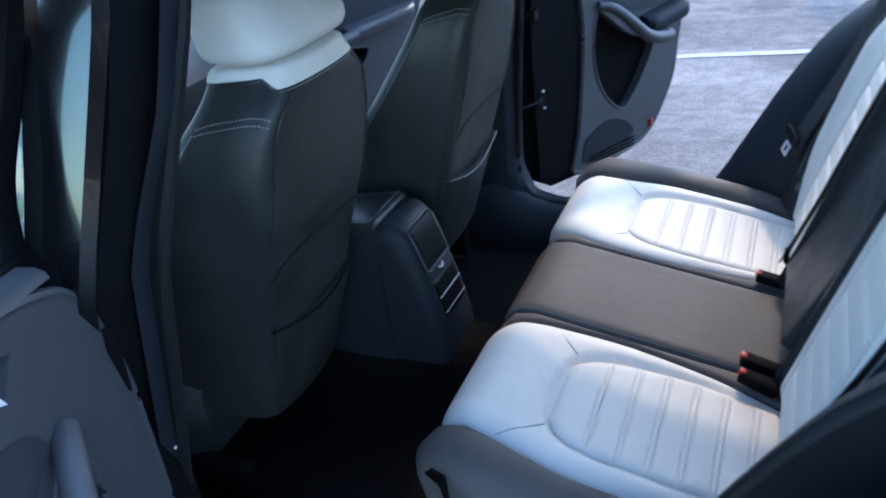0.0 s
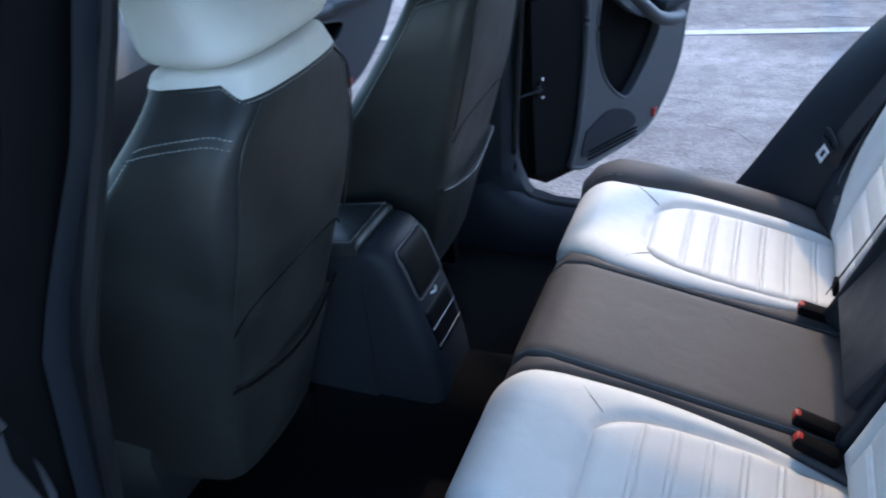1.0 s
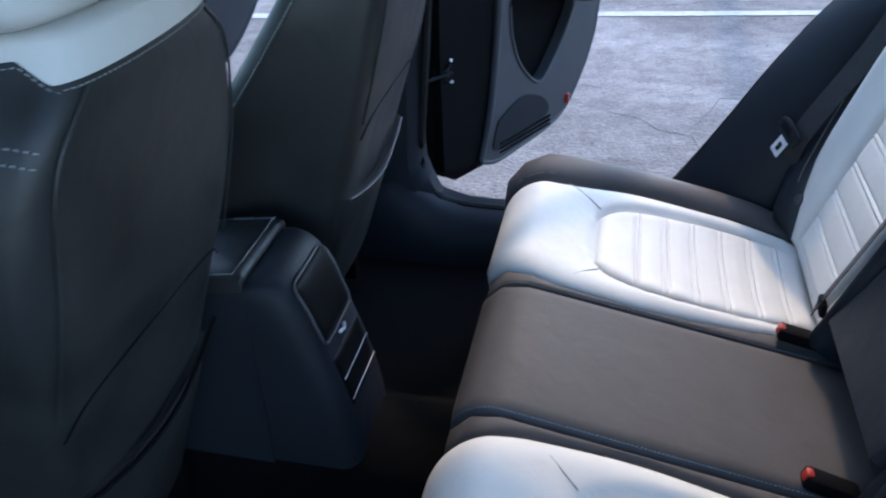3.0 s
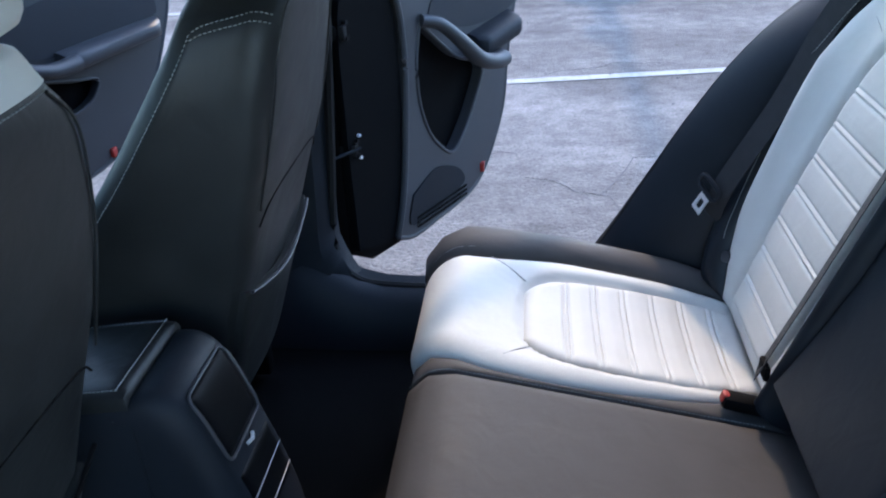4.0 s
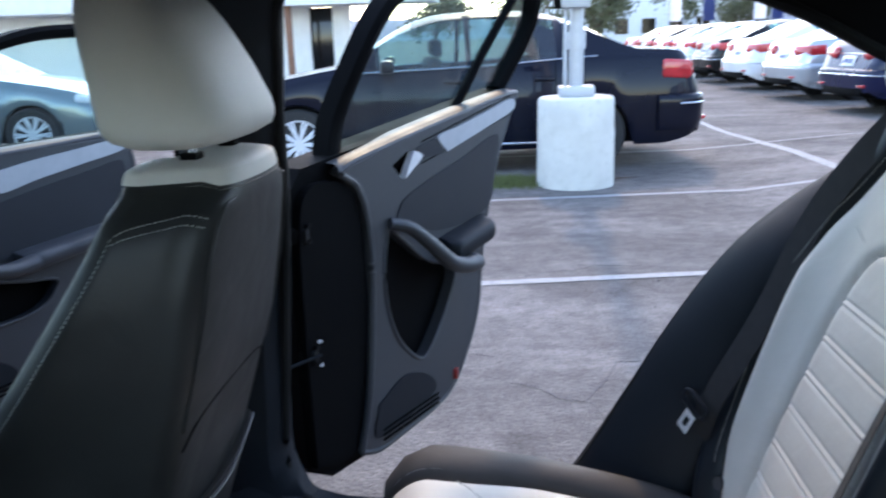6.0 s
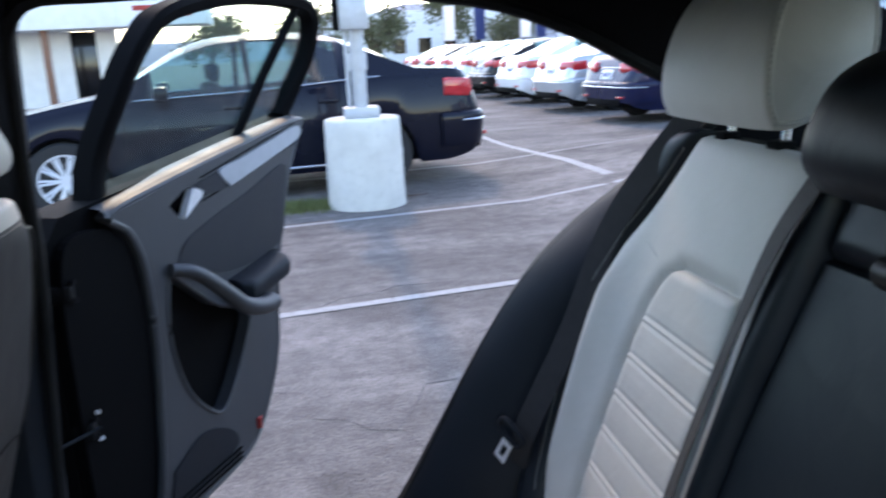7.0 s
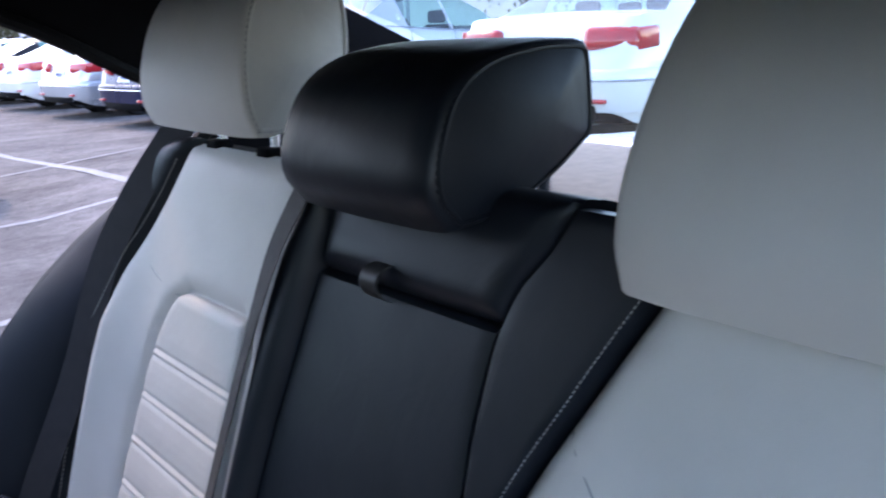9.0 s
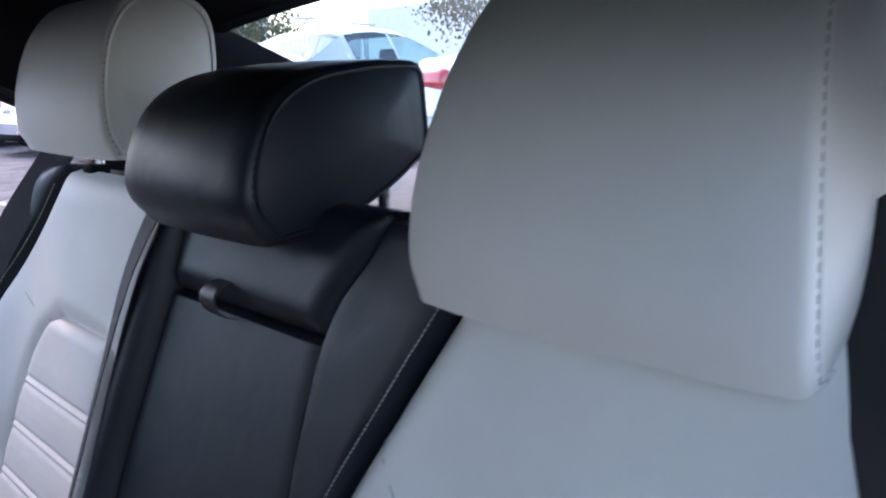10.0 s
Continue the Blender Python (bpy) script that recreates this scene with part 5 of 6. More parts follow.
# concrete lamp base with a steel pole and electrical boxes
C = Vector((0.665, 6.42, 0))
pole = thing("lamp_post", C, "grey steel lamp post on a round white concrete base", "lamp post", "lamp posts")
bm = bmesh.new()
prof = [(0.335, -0.1), (0.338, 0.0), (0.334, 0.30), (0.328, 0.60), (0.326, 0.735), (0.318, 0.755), (0.30, 0.765), (0.0, 0.768)]
loft(bm, [[C + Vector((max(r, 0.001) * math.cos(a), max(r, 0.001) * math.sin(a), z)) for a in (2 * math.pi * k / 48 for k in range(48))] for r, z in prof])
part("concrete_base", bm, CONCRETE, pole, "round white concrete base")
bm = bmesh.new()
box(bm, C + Vector((0, 0, 0.81)), (0.30, 0.26, 0.09), 0.015)
part("base_cover", bm, GALV, pole, "grey base cover")
bm = bmesh.new()
cylinder(bm, C + Vector((0, 0, 0.75)), C + Vector((0, 0, 6.5)), 0.062, 0.055, 24)
cylinder(bm, C + Vector((0, 0, 1.16)), C + Vector((0, 0, 1.30)), 0.078, seg=24)
part("shaft", bm, GALV, pole, "round grey steel shaft")
bm = bmesh.new()
box(bm, C + Vector((-0.02, -0.12, 1.66)), (0.24, 0.13, 0.34), 0.012)
part("electrical_box", bm, GALV, pole, "grey electrical box")
bm = bmesh.new()
box(bm, C + Vector((-0.15, -0.10, 1.62)), (0.09, 0.10, 0.26), 0.008)
part("switch_box", bm, TRIM_BLACK, pole, "dark switch box")
bm = bmesh.new()
cylinder(bm, C + Vector((-0.10, -0.10, 0.76)), C + Vector((-0.10, -0.10, 1.50)), 0.016, seg=12)
part("conduit", bm, GALV, pole, "thin steel conduit")

# a strip of bare soil and tufts of grass beside the lamp base
SOIL = material("brown_soil", (0.095, 0.072, 0.055), 0.95, vary=0.35, scale=6, fine=70, bump=0.9, depth=0.015, tint=(0.05, 0.04, 0.032), spec=0.1)
bm = bmesh.new()
rows = []
for k in range(61):
    u = -4.5 + 6.2 * k / 60
    fade = min(1.0, (1.75 - u) / 0.8, (u + 4.6) / 0.5)
    w = max(0.02, (0.17 + 0.06 * noise.noise((u * 2.3, 0.0, 4.0)) + 0.03 * noise.noise((u * 9.0, 2.0, 1.0))) * fade)
    row = []
    for j in range(7):
        x, y = lot(u, 3.04 + w * (j / 3 - 1) + 0.02 * noise.noise((u * 7.0, j * 3.0, 0.0)))
        row.append(Vector((x, y, ground_z(x, y) + 0.004 + 0.02 * math.sin(j / 6 * math.pi) * max(fade, 0.2))))
    rows.append(row)
loft(bm, rows, closed=False)
single("soil_strip", bm, SOIL, "narrow strip of bare brown soil in asphalt", "soil", kind="stuff")
bm = bmesh.new()
rng = random.Random(3)
for k in range(3600):
    if k < 2400:
        x, y = 0.06 + rng.gauss(0, 0.17), 6.46 + rng.gauss(0, 0.10)
    else:
        x, y = lot(rng.uniform(-3.5, 1.4), rng.gauss(3.02, 0.10))
    h, a = rng.uniform(0.02, 0.09 if k < 2400 else 0.05), rng.uniform(0, 6.28)
    dx, dy = 0.004 * math.cos(a), 0.004 * math.sin(a)
    lx, ly = rng.uniform(-0.04, 0.04), rng.uniform(-0.04, 0.04)
    vs = [bm.verts.new(c) for c in ((x - dx, y - dy, 0), (x + dx, y + dy, 0), (x + lx, y + ly, h))]
    bm.faces.new(vs)
single("grass_strip", bm, GRASS, "thin dry grass growing along a crack", "grass", kind="stuff", smooth=False)


# ---- parked cars ----
TOPLINE = [(0.0, 0.60), (0.08, 0.70), (0.45, 0.84), (1.10, 0.965), (1.30, 1.0), (1.62, 1.19), (1.95, 1.36), (2.25, 1.435), (2.70, 1.455), (3.10, 1.425), (3.45, 1.32), (3.80, 1.16), (3.98, 1.09), (4.28, 1.07), (4.40, 1.055), (4.47, 0.99), (4.53, 0.84), (4.58, 0.70), (4.63, 0.60)]
BELT = [(0.0, 0.56), (0.45, 0.76), (1.20, 0.915), (2.5, 0.955), (3.7, 1.015), (4.3, 1.02), (4.42, 0.98), (4.5, 0.85), (4.63, 0.56)]
HALF = [(0.0, 0.50), (0.06, 0.66), (0.25, 0.80), (0.70, 0.865), (1.5, 0.885), (3.4, 0.885), (4.1, 0.855), (4.40, 0.82), (4.55, 0.77), (4.61, 0.70), (4.63, 0.60)]
LOWER = [(0.0, 0.30), (0.15, 0.22), (0.5, 0.20), (4.2, 0.21), (4.5, 0.27), (4.63, 0.36)]
AXLES = (0.90, 3.55)


def section(x, scale=1.0):
    """Half a cross-section of a saloon, from its sill up to its roof's middle."""
    top, belt, w, low = interp(TOPLINE, x), interp(BELT, x), interp(HALF, x), interp(LOWER, x)
    belt = min(belt, top - 0.02)
    for ax in AXLES:
        if abs(x - ax) < 0.355:
            low = max(low, 0.31 + math.sqrt(max(0.355 ** 2 - (x - ax) ** 2, 0.0)))
    g = min(max((top - belt) / 0.46, 0.0), 1.0)
    wr = w * 0.93 + (0.56 - w * 0.93) * g
    mid = max(low + 0.01, 0.44 + 0.02 * math.sin(x))
    z2 = max(mid + 0.01, 0.62)
    z3 = max(z2 + 0.01, belt - 0.05)
    return [(w * 0.955, low), (w * 0.995, mid), (w, z2), (w * 0.985, z3), (w * 0.945, max(belt, z3 + 0.01)), (wr + 0.012, max(top - 0.055 * g - 0.012, z3 + 0.012)), (wr * 0.80, max(top - 0.012, z3 + 0.014)), (0.0, max(top, z3 + 0.016))]


def bumper_line(f):
    """A point and its outward direction on the rear bumper's line round the tail."""
    a = radians(-88 + 176 * f)
    c, s = max(math.cos(a), 1e-4), math.sin(a)
    x, y = 3.94 + 0.70 * c ** 0.34, math.copysign(0.858 * abs(s) ** 0.34, s)
    n = Vector((((x - 3.94) / 0.70) ** 4.9, math.copysign((abs(y) / 0.858) ** 4.9, s))).normalized()
    return x, y, n.x, n.y


def station_list():
    xs = {round(v, 3) for v in np.linspace(0, 4.63, 64)}
    for ax in AXLES:
        xs |= {round(ax + 0.355 * math.cos(a), 3) for a in np.linspace(0, math.pi, 15)}
    for v in (1.30, 1.55, 1.95, 2.40, 2.47, 3.22, 3.28, 3.60, 3.45, 3.95):
        xs.add(v)
    xs = sorted(xs)
    out = [xs[0]]
    for v in xs[1:]:
        if v - out[-1] > 0.012:
            out.append(v)
    return out


def saloon(name_label, paint, at, heading, z=0.0, rims=ALLOY, pane_mat=TINTED, size=1.0, group="parked cars"):
    """A parked four-door saloon, its nose at local x = 0, tail at x = 4.63."""
    root = thing("parked_car", (0, 0, 0), name_label, "car", group)
    xs = station_list()
    body = bmesh.new()
    grid = []
    for x in xs:
        half = section(x)
        ring = [Vector((x, -y, zz)) for y, zz in half] + [Vector((x, y, zz)) for y, zz in half[-2::-1]]
        grid.append([body.verts.new(p) for p in ring])
    m = len(grid[0])
    glass_faces = {}
    for i in range(len(xs) - 1):
        xm = (xs[i] + xs[i + 1]) / 2
        for j in range(m - 1):
            jj = j if j < 7 else 13 - j
            kind = None
            if jj == 4 and 1.62 < xm < 2.42:
                kind = "front_side_window"
            elif jj == 4 and 2.48 < xm < 3.24:
                kind = "rear_side_window"
            elif jj in (5, 6) and 1.32 < xm < 1.95:
                kind = "windscreen"
            elif jj in (5, 6) and 3.30 < xm < 3.93:
                kind = "rear_window"
            vs = (grid[i][j], grid[i][j + 1], grid[i + 1][j + 1], grid[i + 1][j])
            if kind:
                glass_faces.setdefault((kind, j < 7 if jj == 4 else 0), []).append([v.co.copy() for v in vs])
            else:
                body.faces.new(vs)
    body.faces.new(grid[0])
    body.faces.new(grid[-1][::-1])
    shell = part("body", body, paint, root)
    for (kind, _), faces in glass_faces.items():
        bm = bmesh.new()
        for q in faces:
            bm.faces.new([bm.verts.new(c) for c in q])
        bmesh.ops.remove_doubles(bm, verts=bm.verts[:], dist=0.0005)
        p = part(kind, bm, pane_mat, shell, "tinted car glass")
        p.visible_shadow = False
    bm = bmesh.new()
    box(bm, (2.3, 0, 0.34), (4.2, 1.5, 0.24), 0.05)
    for x, w in ((2.15, 0.46), (3.05, 1.15)):
        for s in ((-0.36, 0.36) if w < 1 else (0.0,)):
            box(bm, (x, s, 0.72), (0.16, w, 0.62), 0.06)
        for s in (-0.36, 0.36):
            box(bm, (x + 0.03, s, 1.12), (0.10, 0.26, 0.16), 0.04)
    part("cabin", bm, TRIM_BLACK, root, "dark cabin seen through glass")
    for ax in AXLES:
        for s in (-1, 1):
            bm = bmesh.new()
            rings = []
            for r, o in ((0.21, 0.02), (0.225, 0.0), (0.30, -0.005), (0.318, 0.02), (0.318, 0.17), (0.30, 0.20), (0.21, 0.20)):
                rings.append([Vector((ax + r * math.cos(a), s * (0.86 - o), 0.318 + r * math.sin(a))) for a in (2 * math.pi * k / 36 for k in range(36))])
            loft(bm, rings)
            wheel = part("tyre", bm, TYRE, root, "black tyre")
            bm = bmesh.new()
            for k in range(10):
                a = 2 * math.pi * k / 10
                for da in (-0.085, 0.085):
                    d = Vector((math.cos(a + da), 0, math.sin(a + da)))
                    tube(bm, [Vector((ax, s * 0.845, 0.318)) + d * r + Vector((0, s * o, 0)) for r, o in ((0.035, 0.0), (0.12, 0.008), (0.205, 0.004))], 0.012, seg=6)
            cylinder(bm, (ax, s * 0.83, 0.318), (ax, s * 0.855, 0.318), 0.045, seg=18)
            rings = [[Vector((ax + r * math.cos(a), s * y, 0.318 + r * math.sin(a))) for a in (2 * math.pi * k / 36 for k in range(36))] for r, y in ((0.205, 0.85), (0.222, 0.855), (0.222, 0.78), (0.205, 0.78))]
            loft(bm, rings, caps=False)
            part("rim", bm, rims, wheel, "spoked alloy rim")
            bm = bmesh.new()
            cylinder(bm, (ax, s * 0.70, 0.33), (ax, s * 0.78, 0.33), 0.345, seg=32)
            part("wheel_well", bm, TRIM_BLACK, wheel, "dark wheel well")

    for s in (-1, 1):
        bm = bmesh.new()
        box(bm, (4.462, s * 0.590, 0.872), (0.155, 0.44, 0.18), 0.06, 4, Euler((0, radians(-14), radians(s * 14))).to_matrix().to_4x4())
        box(bm, (4.335, s * 0.816, 0.880), (0.28, 0.05, 0.165), 0.024, 3, Euler((0, radians(4), radians(s * -7))).to_matrix().to_4x4())
        part("tail_lamp", bm, LAMP_RED, root, "red tail lamp")
        bm = bmesh.new()
        box(bm, (0.27, s * 0.655, 0.69), (0.34, 0.22, 0.115), 0.045, 3, Euler((0, radians(-14), radians(s * 24))).to_matrix().to_4x4())
        part("head_lamp", bm, LAMP_CLEAR, root, "clear head lamp")
        bm = bmesh.new()
        box(bm, (4.662, s * 0.56, 0.42), (0.05, 0.16, 0.035), 0.01)
        part("bumper_reflector", bm, LAMP_RED, root, "red bumper reflector")
        bm = bmesh.new()
        box(bm, (1.72, s * 0.95, 0.98), (0.12, 0.20, 0.12), 0.035)
        part("door_mirror", bm, paint, root)
    bm = bmesh.new()
    box(bm, (4.565, 0, 0.765), (0.02, 0.34, 0.16), 0.008, 2, Euler((0, radians(-20), 0)).to_matrix().to_4x4())
    plate = part("number_plate", bm, PLATE, root, "white number plate")
    bm = bmesh.new()
    for k in range(6):
        box(bm, (4.577, -0.11 + 0.044 * k, 0.765), (0.006, 0.024, 0.07), 0.0, 2, Euler((0, radians(-20), 0)).to_matrix().to_4x4())
    part("plate_bars", bm, INK, plate)
    for x in (2.30, 3.12):
        for s in (-1, 1):
            bm = bmesh.new()
            box(bm, (x, s * 0.892, 0.83), (0.17, 0.03, 0.028), 0.008)
            part("door_handle", bm, paint, root)
    for s in (-1, 1):
        for x in (1.40, 2.44, 3.22):
            sec = section(x)
            bm = bmesh.new()
            tube(bm, [Vector((x, s * (sec[j][0] + 0.001), sec[j][1])) for j in range(1, 5)], 0.004, seg=4)
            part("door_gap", bm, TRIM_BLACK, root)
    bm = bmesh.new()
    box(bm, (4.62, 0, 0.335), (0.08, 1.10, 0.12), 0.02)
    part("rear_skirt", bm, TRIM_BLACK, root, "black rear skirt")
    bm = bmesh.new()
    box(bm, (4.515, 0, 0.868), (0.02, 0.84, 0.018), 0.006)
    part("boot_trim", bm, CHROME, root, "thin chrome boot strip")
    rings = []
    for k in range(45):
        bx, by, ox, oy = bumper_line(k / 44)
        rings.append([Vector((bx + ox * d, by + oy * d, h)) for d, h in ((-0.06, 0.33), (0.005, 0.335), (0.024, 0.40), (0.030, 0.52), (0.034, 0.60), (0.028, 0.635), (0.012, 0.652), (-0.06, 0.66))])
    bm = bmesh.new()
    loft(bm, rings)
    part("rear_bumper", bm, paint, root)
    bm = bmesh.new()
    tube(bm, [Vector((bx + ox * 0.034, by + oy * 0.034, 0.575)) for bx, by, ox, oy in (bumper_line(0.06 + 0.88 * k / 40) for k in range(41))], 0.009, seg=6)
    part("bumper_strip", bm, CHROME, root, "chrome bumper strip")
    for s in (-1, 1):
        bm = bmesh.new()
        tube(bm, [Vector((x, s * (section(x)[0][0] + 0.012), 0.262)) for x in np.linspace(1.36, 3.08, 10)], 0.011, seg=6)
        part("sill_strip", bm, CHROME, root, "chrome sill strip")
        bm = bmesh.new()
        tube(bm, [Vector((x, s * (section(x)[4][0] + 0.004), section(x)[4][1] + 0.002)) for x in np.linspace(1.5, 3.6, 20)], 0.007, seg=6)
        part("window_trim", bm, CHROME, root, "chrome window trim")
    root.matrix_basis = Matrix.Translation((at[0], at[1], z)) @ Euler((0, 0, radians(heading))).to_matrix().to_4x4() @ Matrix.Diagonal((size, size, size, 1))
    return root


def paint(name, rgb, metal=0.0, rough=0.22, coat=1.0, spec=0.5):
    return material(name, rgb, rough, metal=metal, vary=0.04, scale=2, fine=900, bump=0.0, coat=coat, spec=spec)


P_NAVY = paint("dark_navy_paint", (0.0032, 0.0045, 0.012), 0.0, 0.3, 0.4, 0.08)
P_BLUE = paint("deep_blue_paint", (0.006, 0.009, 0.038), 0.0, 0.3, 0.5, 0.1)
P_SILVER = paint("silver_paint", (0.50, 0.52, 0.54), 0.5)
P_WHITE = paint("white_paint", (0.72, 0.73, 0.74))
P_STEEL = paint("steel_blue_paint", (0.16, 0.20, 0.215), 0.45)
P_RED = paint("red_paint", (0.45, 0.03, 0.03))
P_BLACK = paint("black_paint", (0.005, 0.005, 0.006), 0.0, 0.3, 0.5, 0.1)


def park(label, mat, u, v, heading, z=0.0, **kw):
    x, y = lot(u, v)
    return saloon(label, mat, (x, y), heading, z, **kw)


# the dark saloon behind the lamp post, side on
saloon("dark navy saloon parked side-on behind the lamp post", P_NAVY, (-2.98, 7.60), 8.0, size=1.06)
# the row with tails towards the lot
for k, (mat, word) in enumerate(((P_BLUE, "deep blue"), (P_SILVER, "silver"), (P_WHITE, "white"), (P_BLACK, "black"), (P_WHITE, "white"), (P_SILVER, "silver"), (P_BLACK, "black"), (P_RED, "red"))):
    y = 11.9 + 2.75 * k
    saloon(word + " saloon parked nose-in in a row", mat, (5.0 - 0.10 * k + 4.63, y + 0.9), 180 + 8, size=1.0, group="row of parked cars")
saloon("white saloon parked nose-in behind the car", P_WHITE, (9.72, 4.62), 190, 0.33, group="row of parked cars")
saloon("silver saloon parked nose-in behind the car", P_SILVER, (9.35, 7.95), 188, 0.36, group="row of parked cars")
# Unseen car, added so the glossy pillar has something bright to reflect.
saloon("unseen white saloon added to be reflected beside the car", P_WHITE, (-9.6, -5.6), 8.0, group="cars parked ahead")
# the cars ahead, noses towards the lot
saloon("steel-blue saloon parked beyond the open front door", P_STEEL, (-4.75, 9.35), 188, group="cars parked ahead")
saloon("dark steel saloon parked beyond the open front door", P_STEEL, (-5.25, 6.45), 188, group="cars parked ahead")


# ---- beyond the lot ----
def tree(at, h, r, seed, leaves=2600):
    """A tapered trunk with limbs, and a ragged crown of small leaf clumps."""
    rng = random.Random(seed)
    root = thing("tree", at, "olive-green tree with an open ragged crown", "tree", "trees beyond the lot")
    at = Vector(at)
    bm = bmesh.new()
    tube(bm, [at + Vector((0.05 * math.sin(k), 0.04 * k * 0.3, h * 0.6 * k / 6)) for k in range(7)], lambda t: 0.17 * (1 - 0.6 * t), seg=9)
    tips = []
    for k in range(9):
        a = rng.uniform(0, 6.28)
        tip = at + Vector((r * 0.75 * math.cos(a), r * 0.75 * math.sin(a), h * rng.uniform(0.5, 0.95)))
        start = at + Vector((0, 0, h * rng.uniform(0.3, 0.55)))
        mid = start.lerp(tip, 0.5) + Vector((0, 0, 0.1 * h))
        tube(bm, curve_points([start, mid, tip], 7), lambda t: 0.07 * (1 - 0.8 * t), seg=6)
        tips.append(tip)
    part("trunk", bm, BARK, root)
    bm = bmesh.new()
    for k in range(leaves):
        c = rng.choice(tips) + Vector((rng.gauss(0, r * 0.28), rng.gauss(0, r * 0.28), rng.gauss(0, h * 0.10)))
        m = Euler((rng.uniform(0, 3), rng.uniform(0, 3), rng.uniform(0, 3))).to_matrix()
        s = rng.uniform(0.05, 0.12)
        vs = [bm.verts.new(c + m @ Vector(q) * s) for q in ((-1, -0.5, 0), (0, -0.7, 0.2), (1, -0.3, 0), (0.7, 0.6, 0.15), (-0.4, 0.7, -0.1))]
        bm.faces.new(vs)
    part("crown", bm, LEAF, root, smooth=False)
    return root


for k, (x, y, h, r) in enumerate(((1.2, 42, 3.6, 1.7), (4.6, 46, 3.4, 1.5), (9.6, 50, 5.2, 1.3), (-4.5, 48, 3.6, 1.8), (15, 56, 4.0, 2.0), (21, 36, 5.0, 2.6), (25, 39, 5.6, 2.8), (34, 30, 6.0, 3.0), (18, 50, 4.5, 2.4))):
    tree((x, y, ground_z(x, y)), h, r, 10 + k)

building = thing("building", (-17, 30, 0), "white stucco building with a brown post and glazed door", "building")
bm = bmesh.new()
prism(bm, [(-32, 0), (-5.9, 0), (-5.9, 4.4), (-32, 4.4)], [[(-7.40, 0.12), (-6.55, 0.12), (-6.55, 2.5), (-7.40, 2.5)], [(-13.5, 0.9), (-11.2, 0.9), (-11.2, 2.3), (-13.5, 2.3)]], lambda u, v, h: Vector((u, 29.6 + h, v)), 0.0, 0.3)
part("wall", bm, STUCCO, building, smooth=False)
bm = bmesh.new()
box(bm, (-17.6, 28.7, 3.10), (30.0, 2.2, 1.2), 0.02)
part("canopy", bm, STUCCO, building, "deep white canopy")
bm = bmesh.new()
box(bm, (-18.9, 33.0, 4.45), (26.4, 6.6, 0.2), 0.02)
part("roof", bm, GALV, building, "flat grey roof")
bm = bmesh.new()
box(bm, (-7.75, 28.0, 1.3), (0.20, 0.20, 2.6), 0.01)
part("post", bm, BROWN, building, "brown painted post")
dr = bmesh.new()
box(dr, (-6.975, 29.75, 1.3), (0.85, 0.06, 2.36), 0.01)
part("glazed_door", dr, GLOSSBLACK, building, "dark glazed door")
dr = bmesh.new()
box(dr, (-12.35, 29.75, 1.6), (2.3, 0.06, 1.4), 0.01)
part("window", dr, GLOSSBLACK, building, "dark window")
sign = thing("wall_sign", (-4.0, 27.5, 2.6), "white sign board with faded red lines on the canopy", "sign")
bm = bmesh.new()
box(bm, (-4.0, 27.55, 2.95), (2.7, 0.08, 0.9), 0.01)
part("board", bm, PLATE, sign)
bm = bmesh.new()
box(bm, (-3.85, 27.50, 3.05), (2.0, 0.02, 0.16), 0.0)
part("lettering_bar", bm, RED, sign)
bm = bmesh.new()
box(bm, (-3.85, 27.50, 2.8), (1.6, 0.02, 0.1), 0.0)
part("lettering_bar", bm, RED, sign)


def banner(x, y, colour, h=3.4):
    root = thing("banner_flag", (x, y, 0), "tall narrow banner on a pole above the parked cars", "banner", "banners")
    bm = bmesh.new()
    cylinder(bm, (x, y, 0), (x, y, h), 0.03, seg=10)
    part("pole", bm, GALV, root)
    bm = bmesh.new()
    rows = [[Vector((x + 0.03 + 0.55 * a, y + 0.05 * math.sin(a * 5 + k * 0.4), h - 1.7 * k / 8)) for a in (0, 0.33, 0.66, 1.0)] for k in range(9)]
    loft(bm, rows, closed=False)
    bmesh.ops.solidify(bm, geom=bm.faces[:], thickness=0.006)
    part("cloth", bm, colour, root)
    return root


banner(7.6, 41, PLATE)
banner(9.4, 42, INK)
banner(11.6, 41, PLATE)
banner(13.0, 43, INK)


def far_block(x, y, w, d, h, mat, label):
    root = thing("far_building", (x, y, 0), label, "building", "far buildings")
    bm = bmesh.new()
    box(bm, (x, y, h / 2), (w, d, h), 0.03)
    part("outer_wall", bm, mat, root, smooth=False)
    for k in range(int(w // 2.2)):
        for lv in range(max(1, int(h // 3))):
            bm = bmesh.new()
            box(bm, (x - w / 2 + 1.3 + 2.2 * k, y - d / 2 - 0.02, 1.7 + 3.0 * lv), (1.1, 0.08, 1.2))
            part("window", bm, GLOSSBLACK, root, smooth=False)
    return root


far_block(10, 75, 18, 10, 4.6, STUCCO, "low white building beyond the trees")
far_block(30, 62, 16, 10, 6.4, STUCCO, "low white building beyond the trees")
far_block(52, 44, 14, 18, 6.4, STUCCO, "low white building beyond the trees")
far_block(58, 18, 12, 22, 6.0, STUCCO, "low white building beyond the trees")


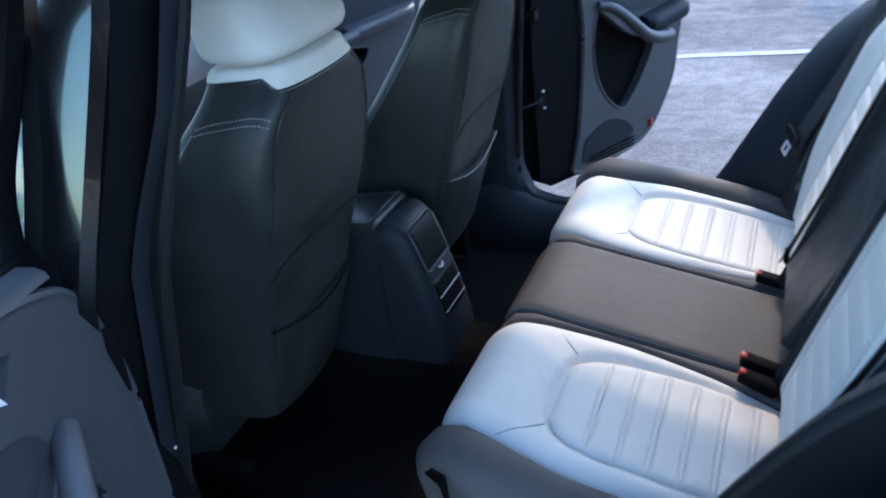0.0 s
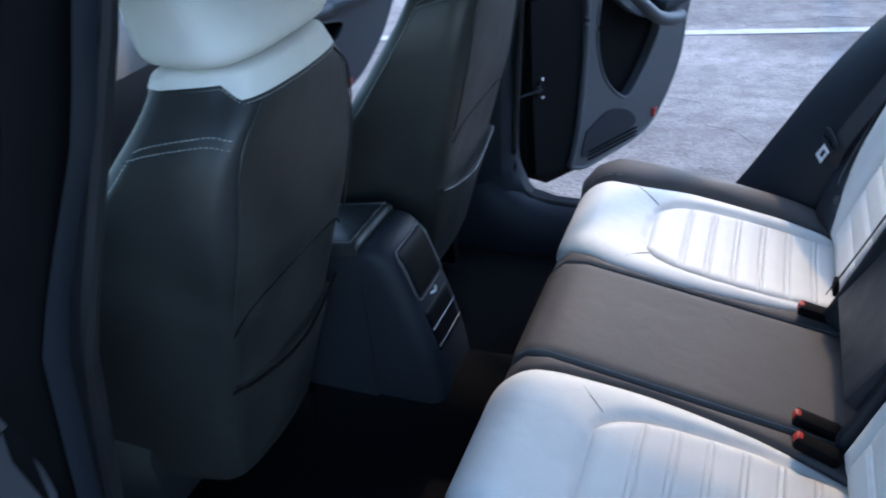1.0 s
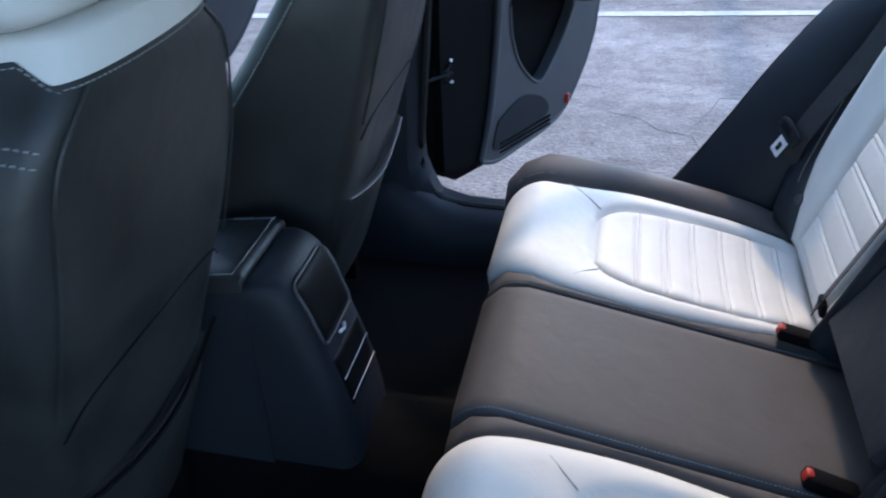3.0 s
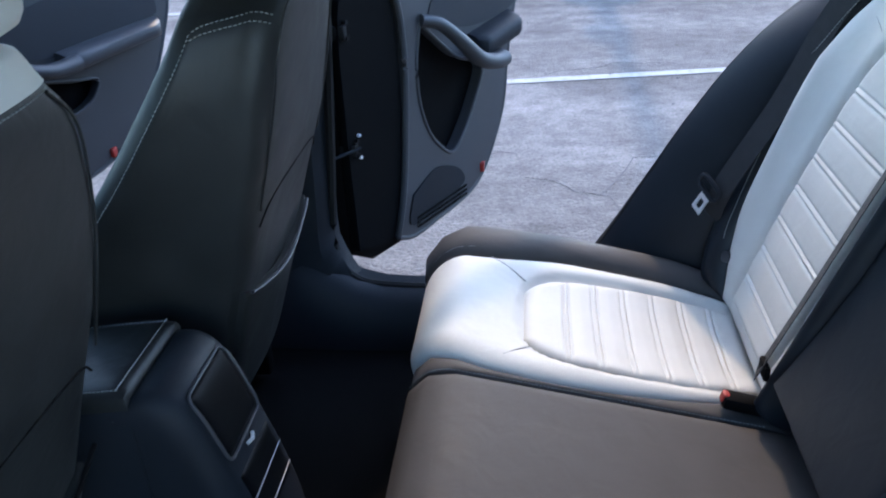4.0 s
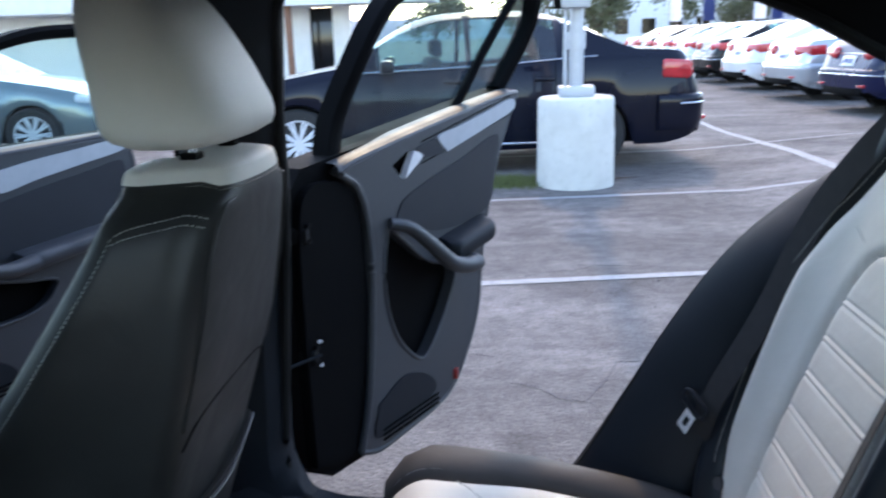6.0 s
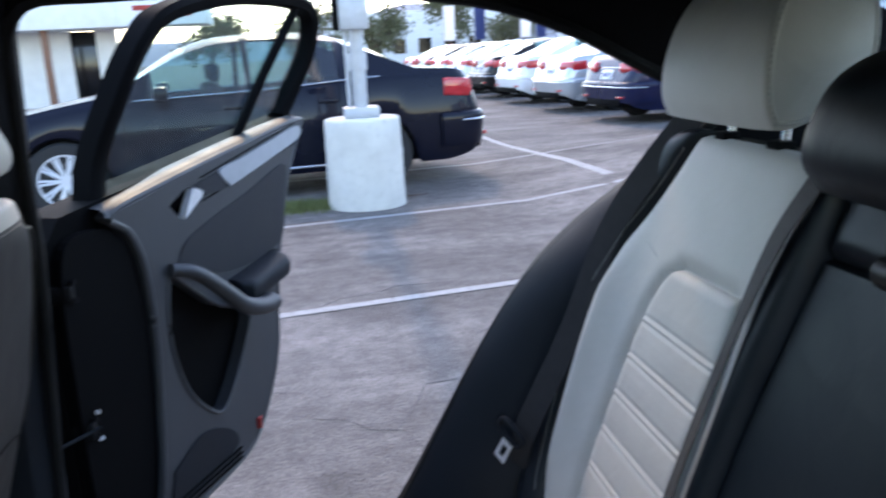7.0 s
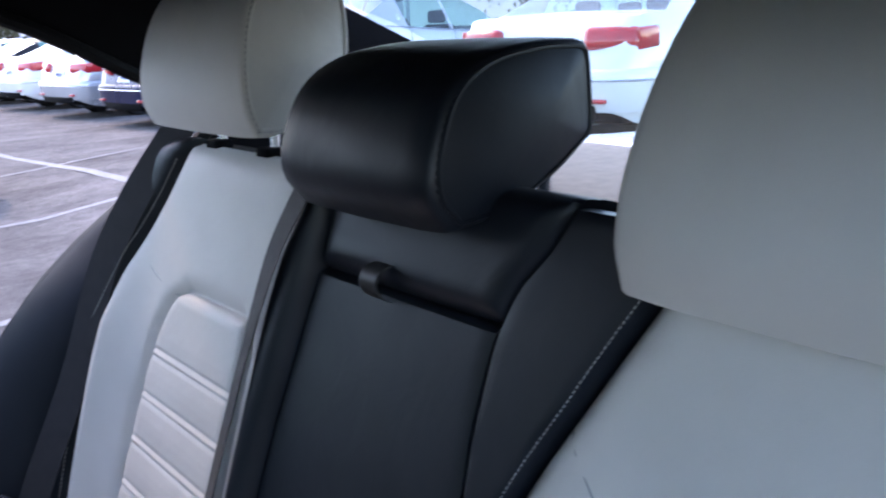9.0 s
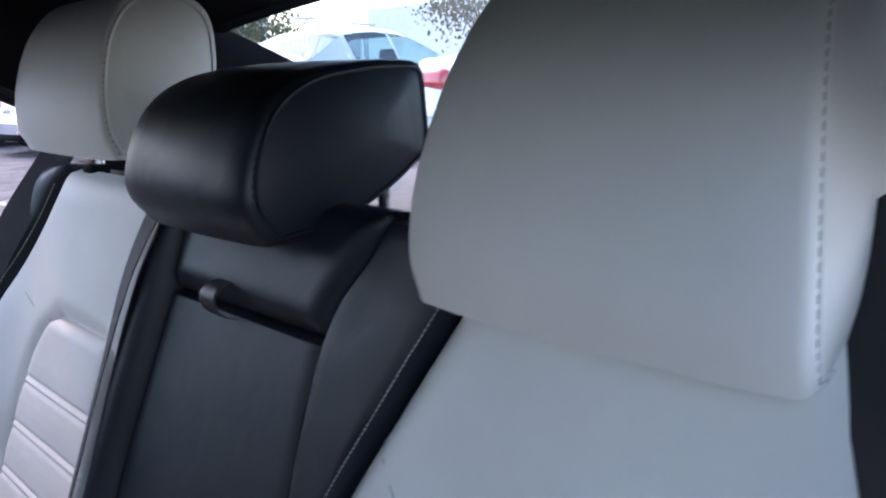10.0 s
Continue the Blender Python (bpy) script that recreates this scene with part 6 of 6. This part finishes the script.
def street_lamp(x, y, h):
    root = thing("street_lamp", (x, y, 0), "white twin-arm lot lamp far behind the cars", "street lamp", "lot lamps")
    bm = bmesh.new()
    cylinder(bm, (x, y, 0), (x, y, h), 0.07, 0.05, 12)
    part("pole", bm, PLATE, root)
    bm = bmesh.new()
    box(bm, (x, y, h), (1.3, 0.32, 0.10), 0.03)
    part("lamp_head", bm, PLATE, root, "flat white lamp head")
    return root


street_lamp(20.5, 27.5, 3.5)
street_lamp(23.0, 27.0, 3.3)
street_lamp(13.0, 34.0, 5.2)

sign = thing("road_sign", (15.6, 25.6, 0), "round red road sign on a thin post", "road sign")
bm = bmesh.new()
cylinder(bm, (15.6, 25.6, 0), (15.6, 25.6, 3.4), 0.035, seg=10)
part("post", bm, GALV, sign)
bm = bmesh.new()
bmesh.ops.create_cone(bm, cap_ends=True, segments=8, radius1=0.36, radius2=0.36, depth=0.03, matrix=look((15.55, 25.5, 3.5), (0.3, -0.6, 1.3)))
part("disc", bm, RED, sign, smooth=False)
sign = thing("marker_sign", (12.6, 8.5, 0), "small yellow marker sign on a post", "road sign")
bm = bmesh.new()
cylinder(bm, (12.6, 8.5, 0), (12.6, 8.5, 2.2), 0.03, seg=10)
part("post", bm, GALV, sign)
bm = bmesh.new()
YELLOW = material("yellow_plastic", (0.75, 0.48, 0.03), 0.5, vary=0.1)
box(bm, (12.58, 8.45, 2.2), (0.05, 0.28, 0.36), 0.05)
part("board", bm, YELLOW, sign)
post = thing("bollard_post", (-6.35, 8.45, 0), "grey steel post with a yellow band", "post")
bm = bmesh.new()
cylinder(bm, (-6.35, 8.45, 0), (-6.35, 8.45, 3.2), 0.09, seg=18)
part("shaft", bm, GALV, post)
bm = bmesh.new()
cylinder(bm, (-6.35, 8.45, 0.95), (-6.35, 8.45, 1.05), 0.094, seg=18)
part("band", bm, YELLOW, post, "yellow band")

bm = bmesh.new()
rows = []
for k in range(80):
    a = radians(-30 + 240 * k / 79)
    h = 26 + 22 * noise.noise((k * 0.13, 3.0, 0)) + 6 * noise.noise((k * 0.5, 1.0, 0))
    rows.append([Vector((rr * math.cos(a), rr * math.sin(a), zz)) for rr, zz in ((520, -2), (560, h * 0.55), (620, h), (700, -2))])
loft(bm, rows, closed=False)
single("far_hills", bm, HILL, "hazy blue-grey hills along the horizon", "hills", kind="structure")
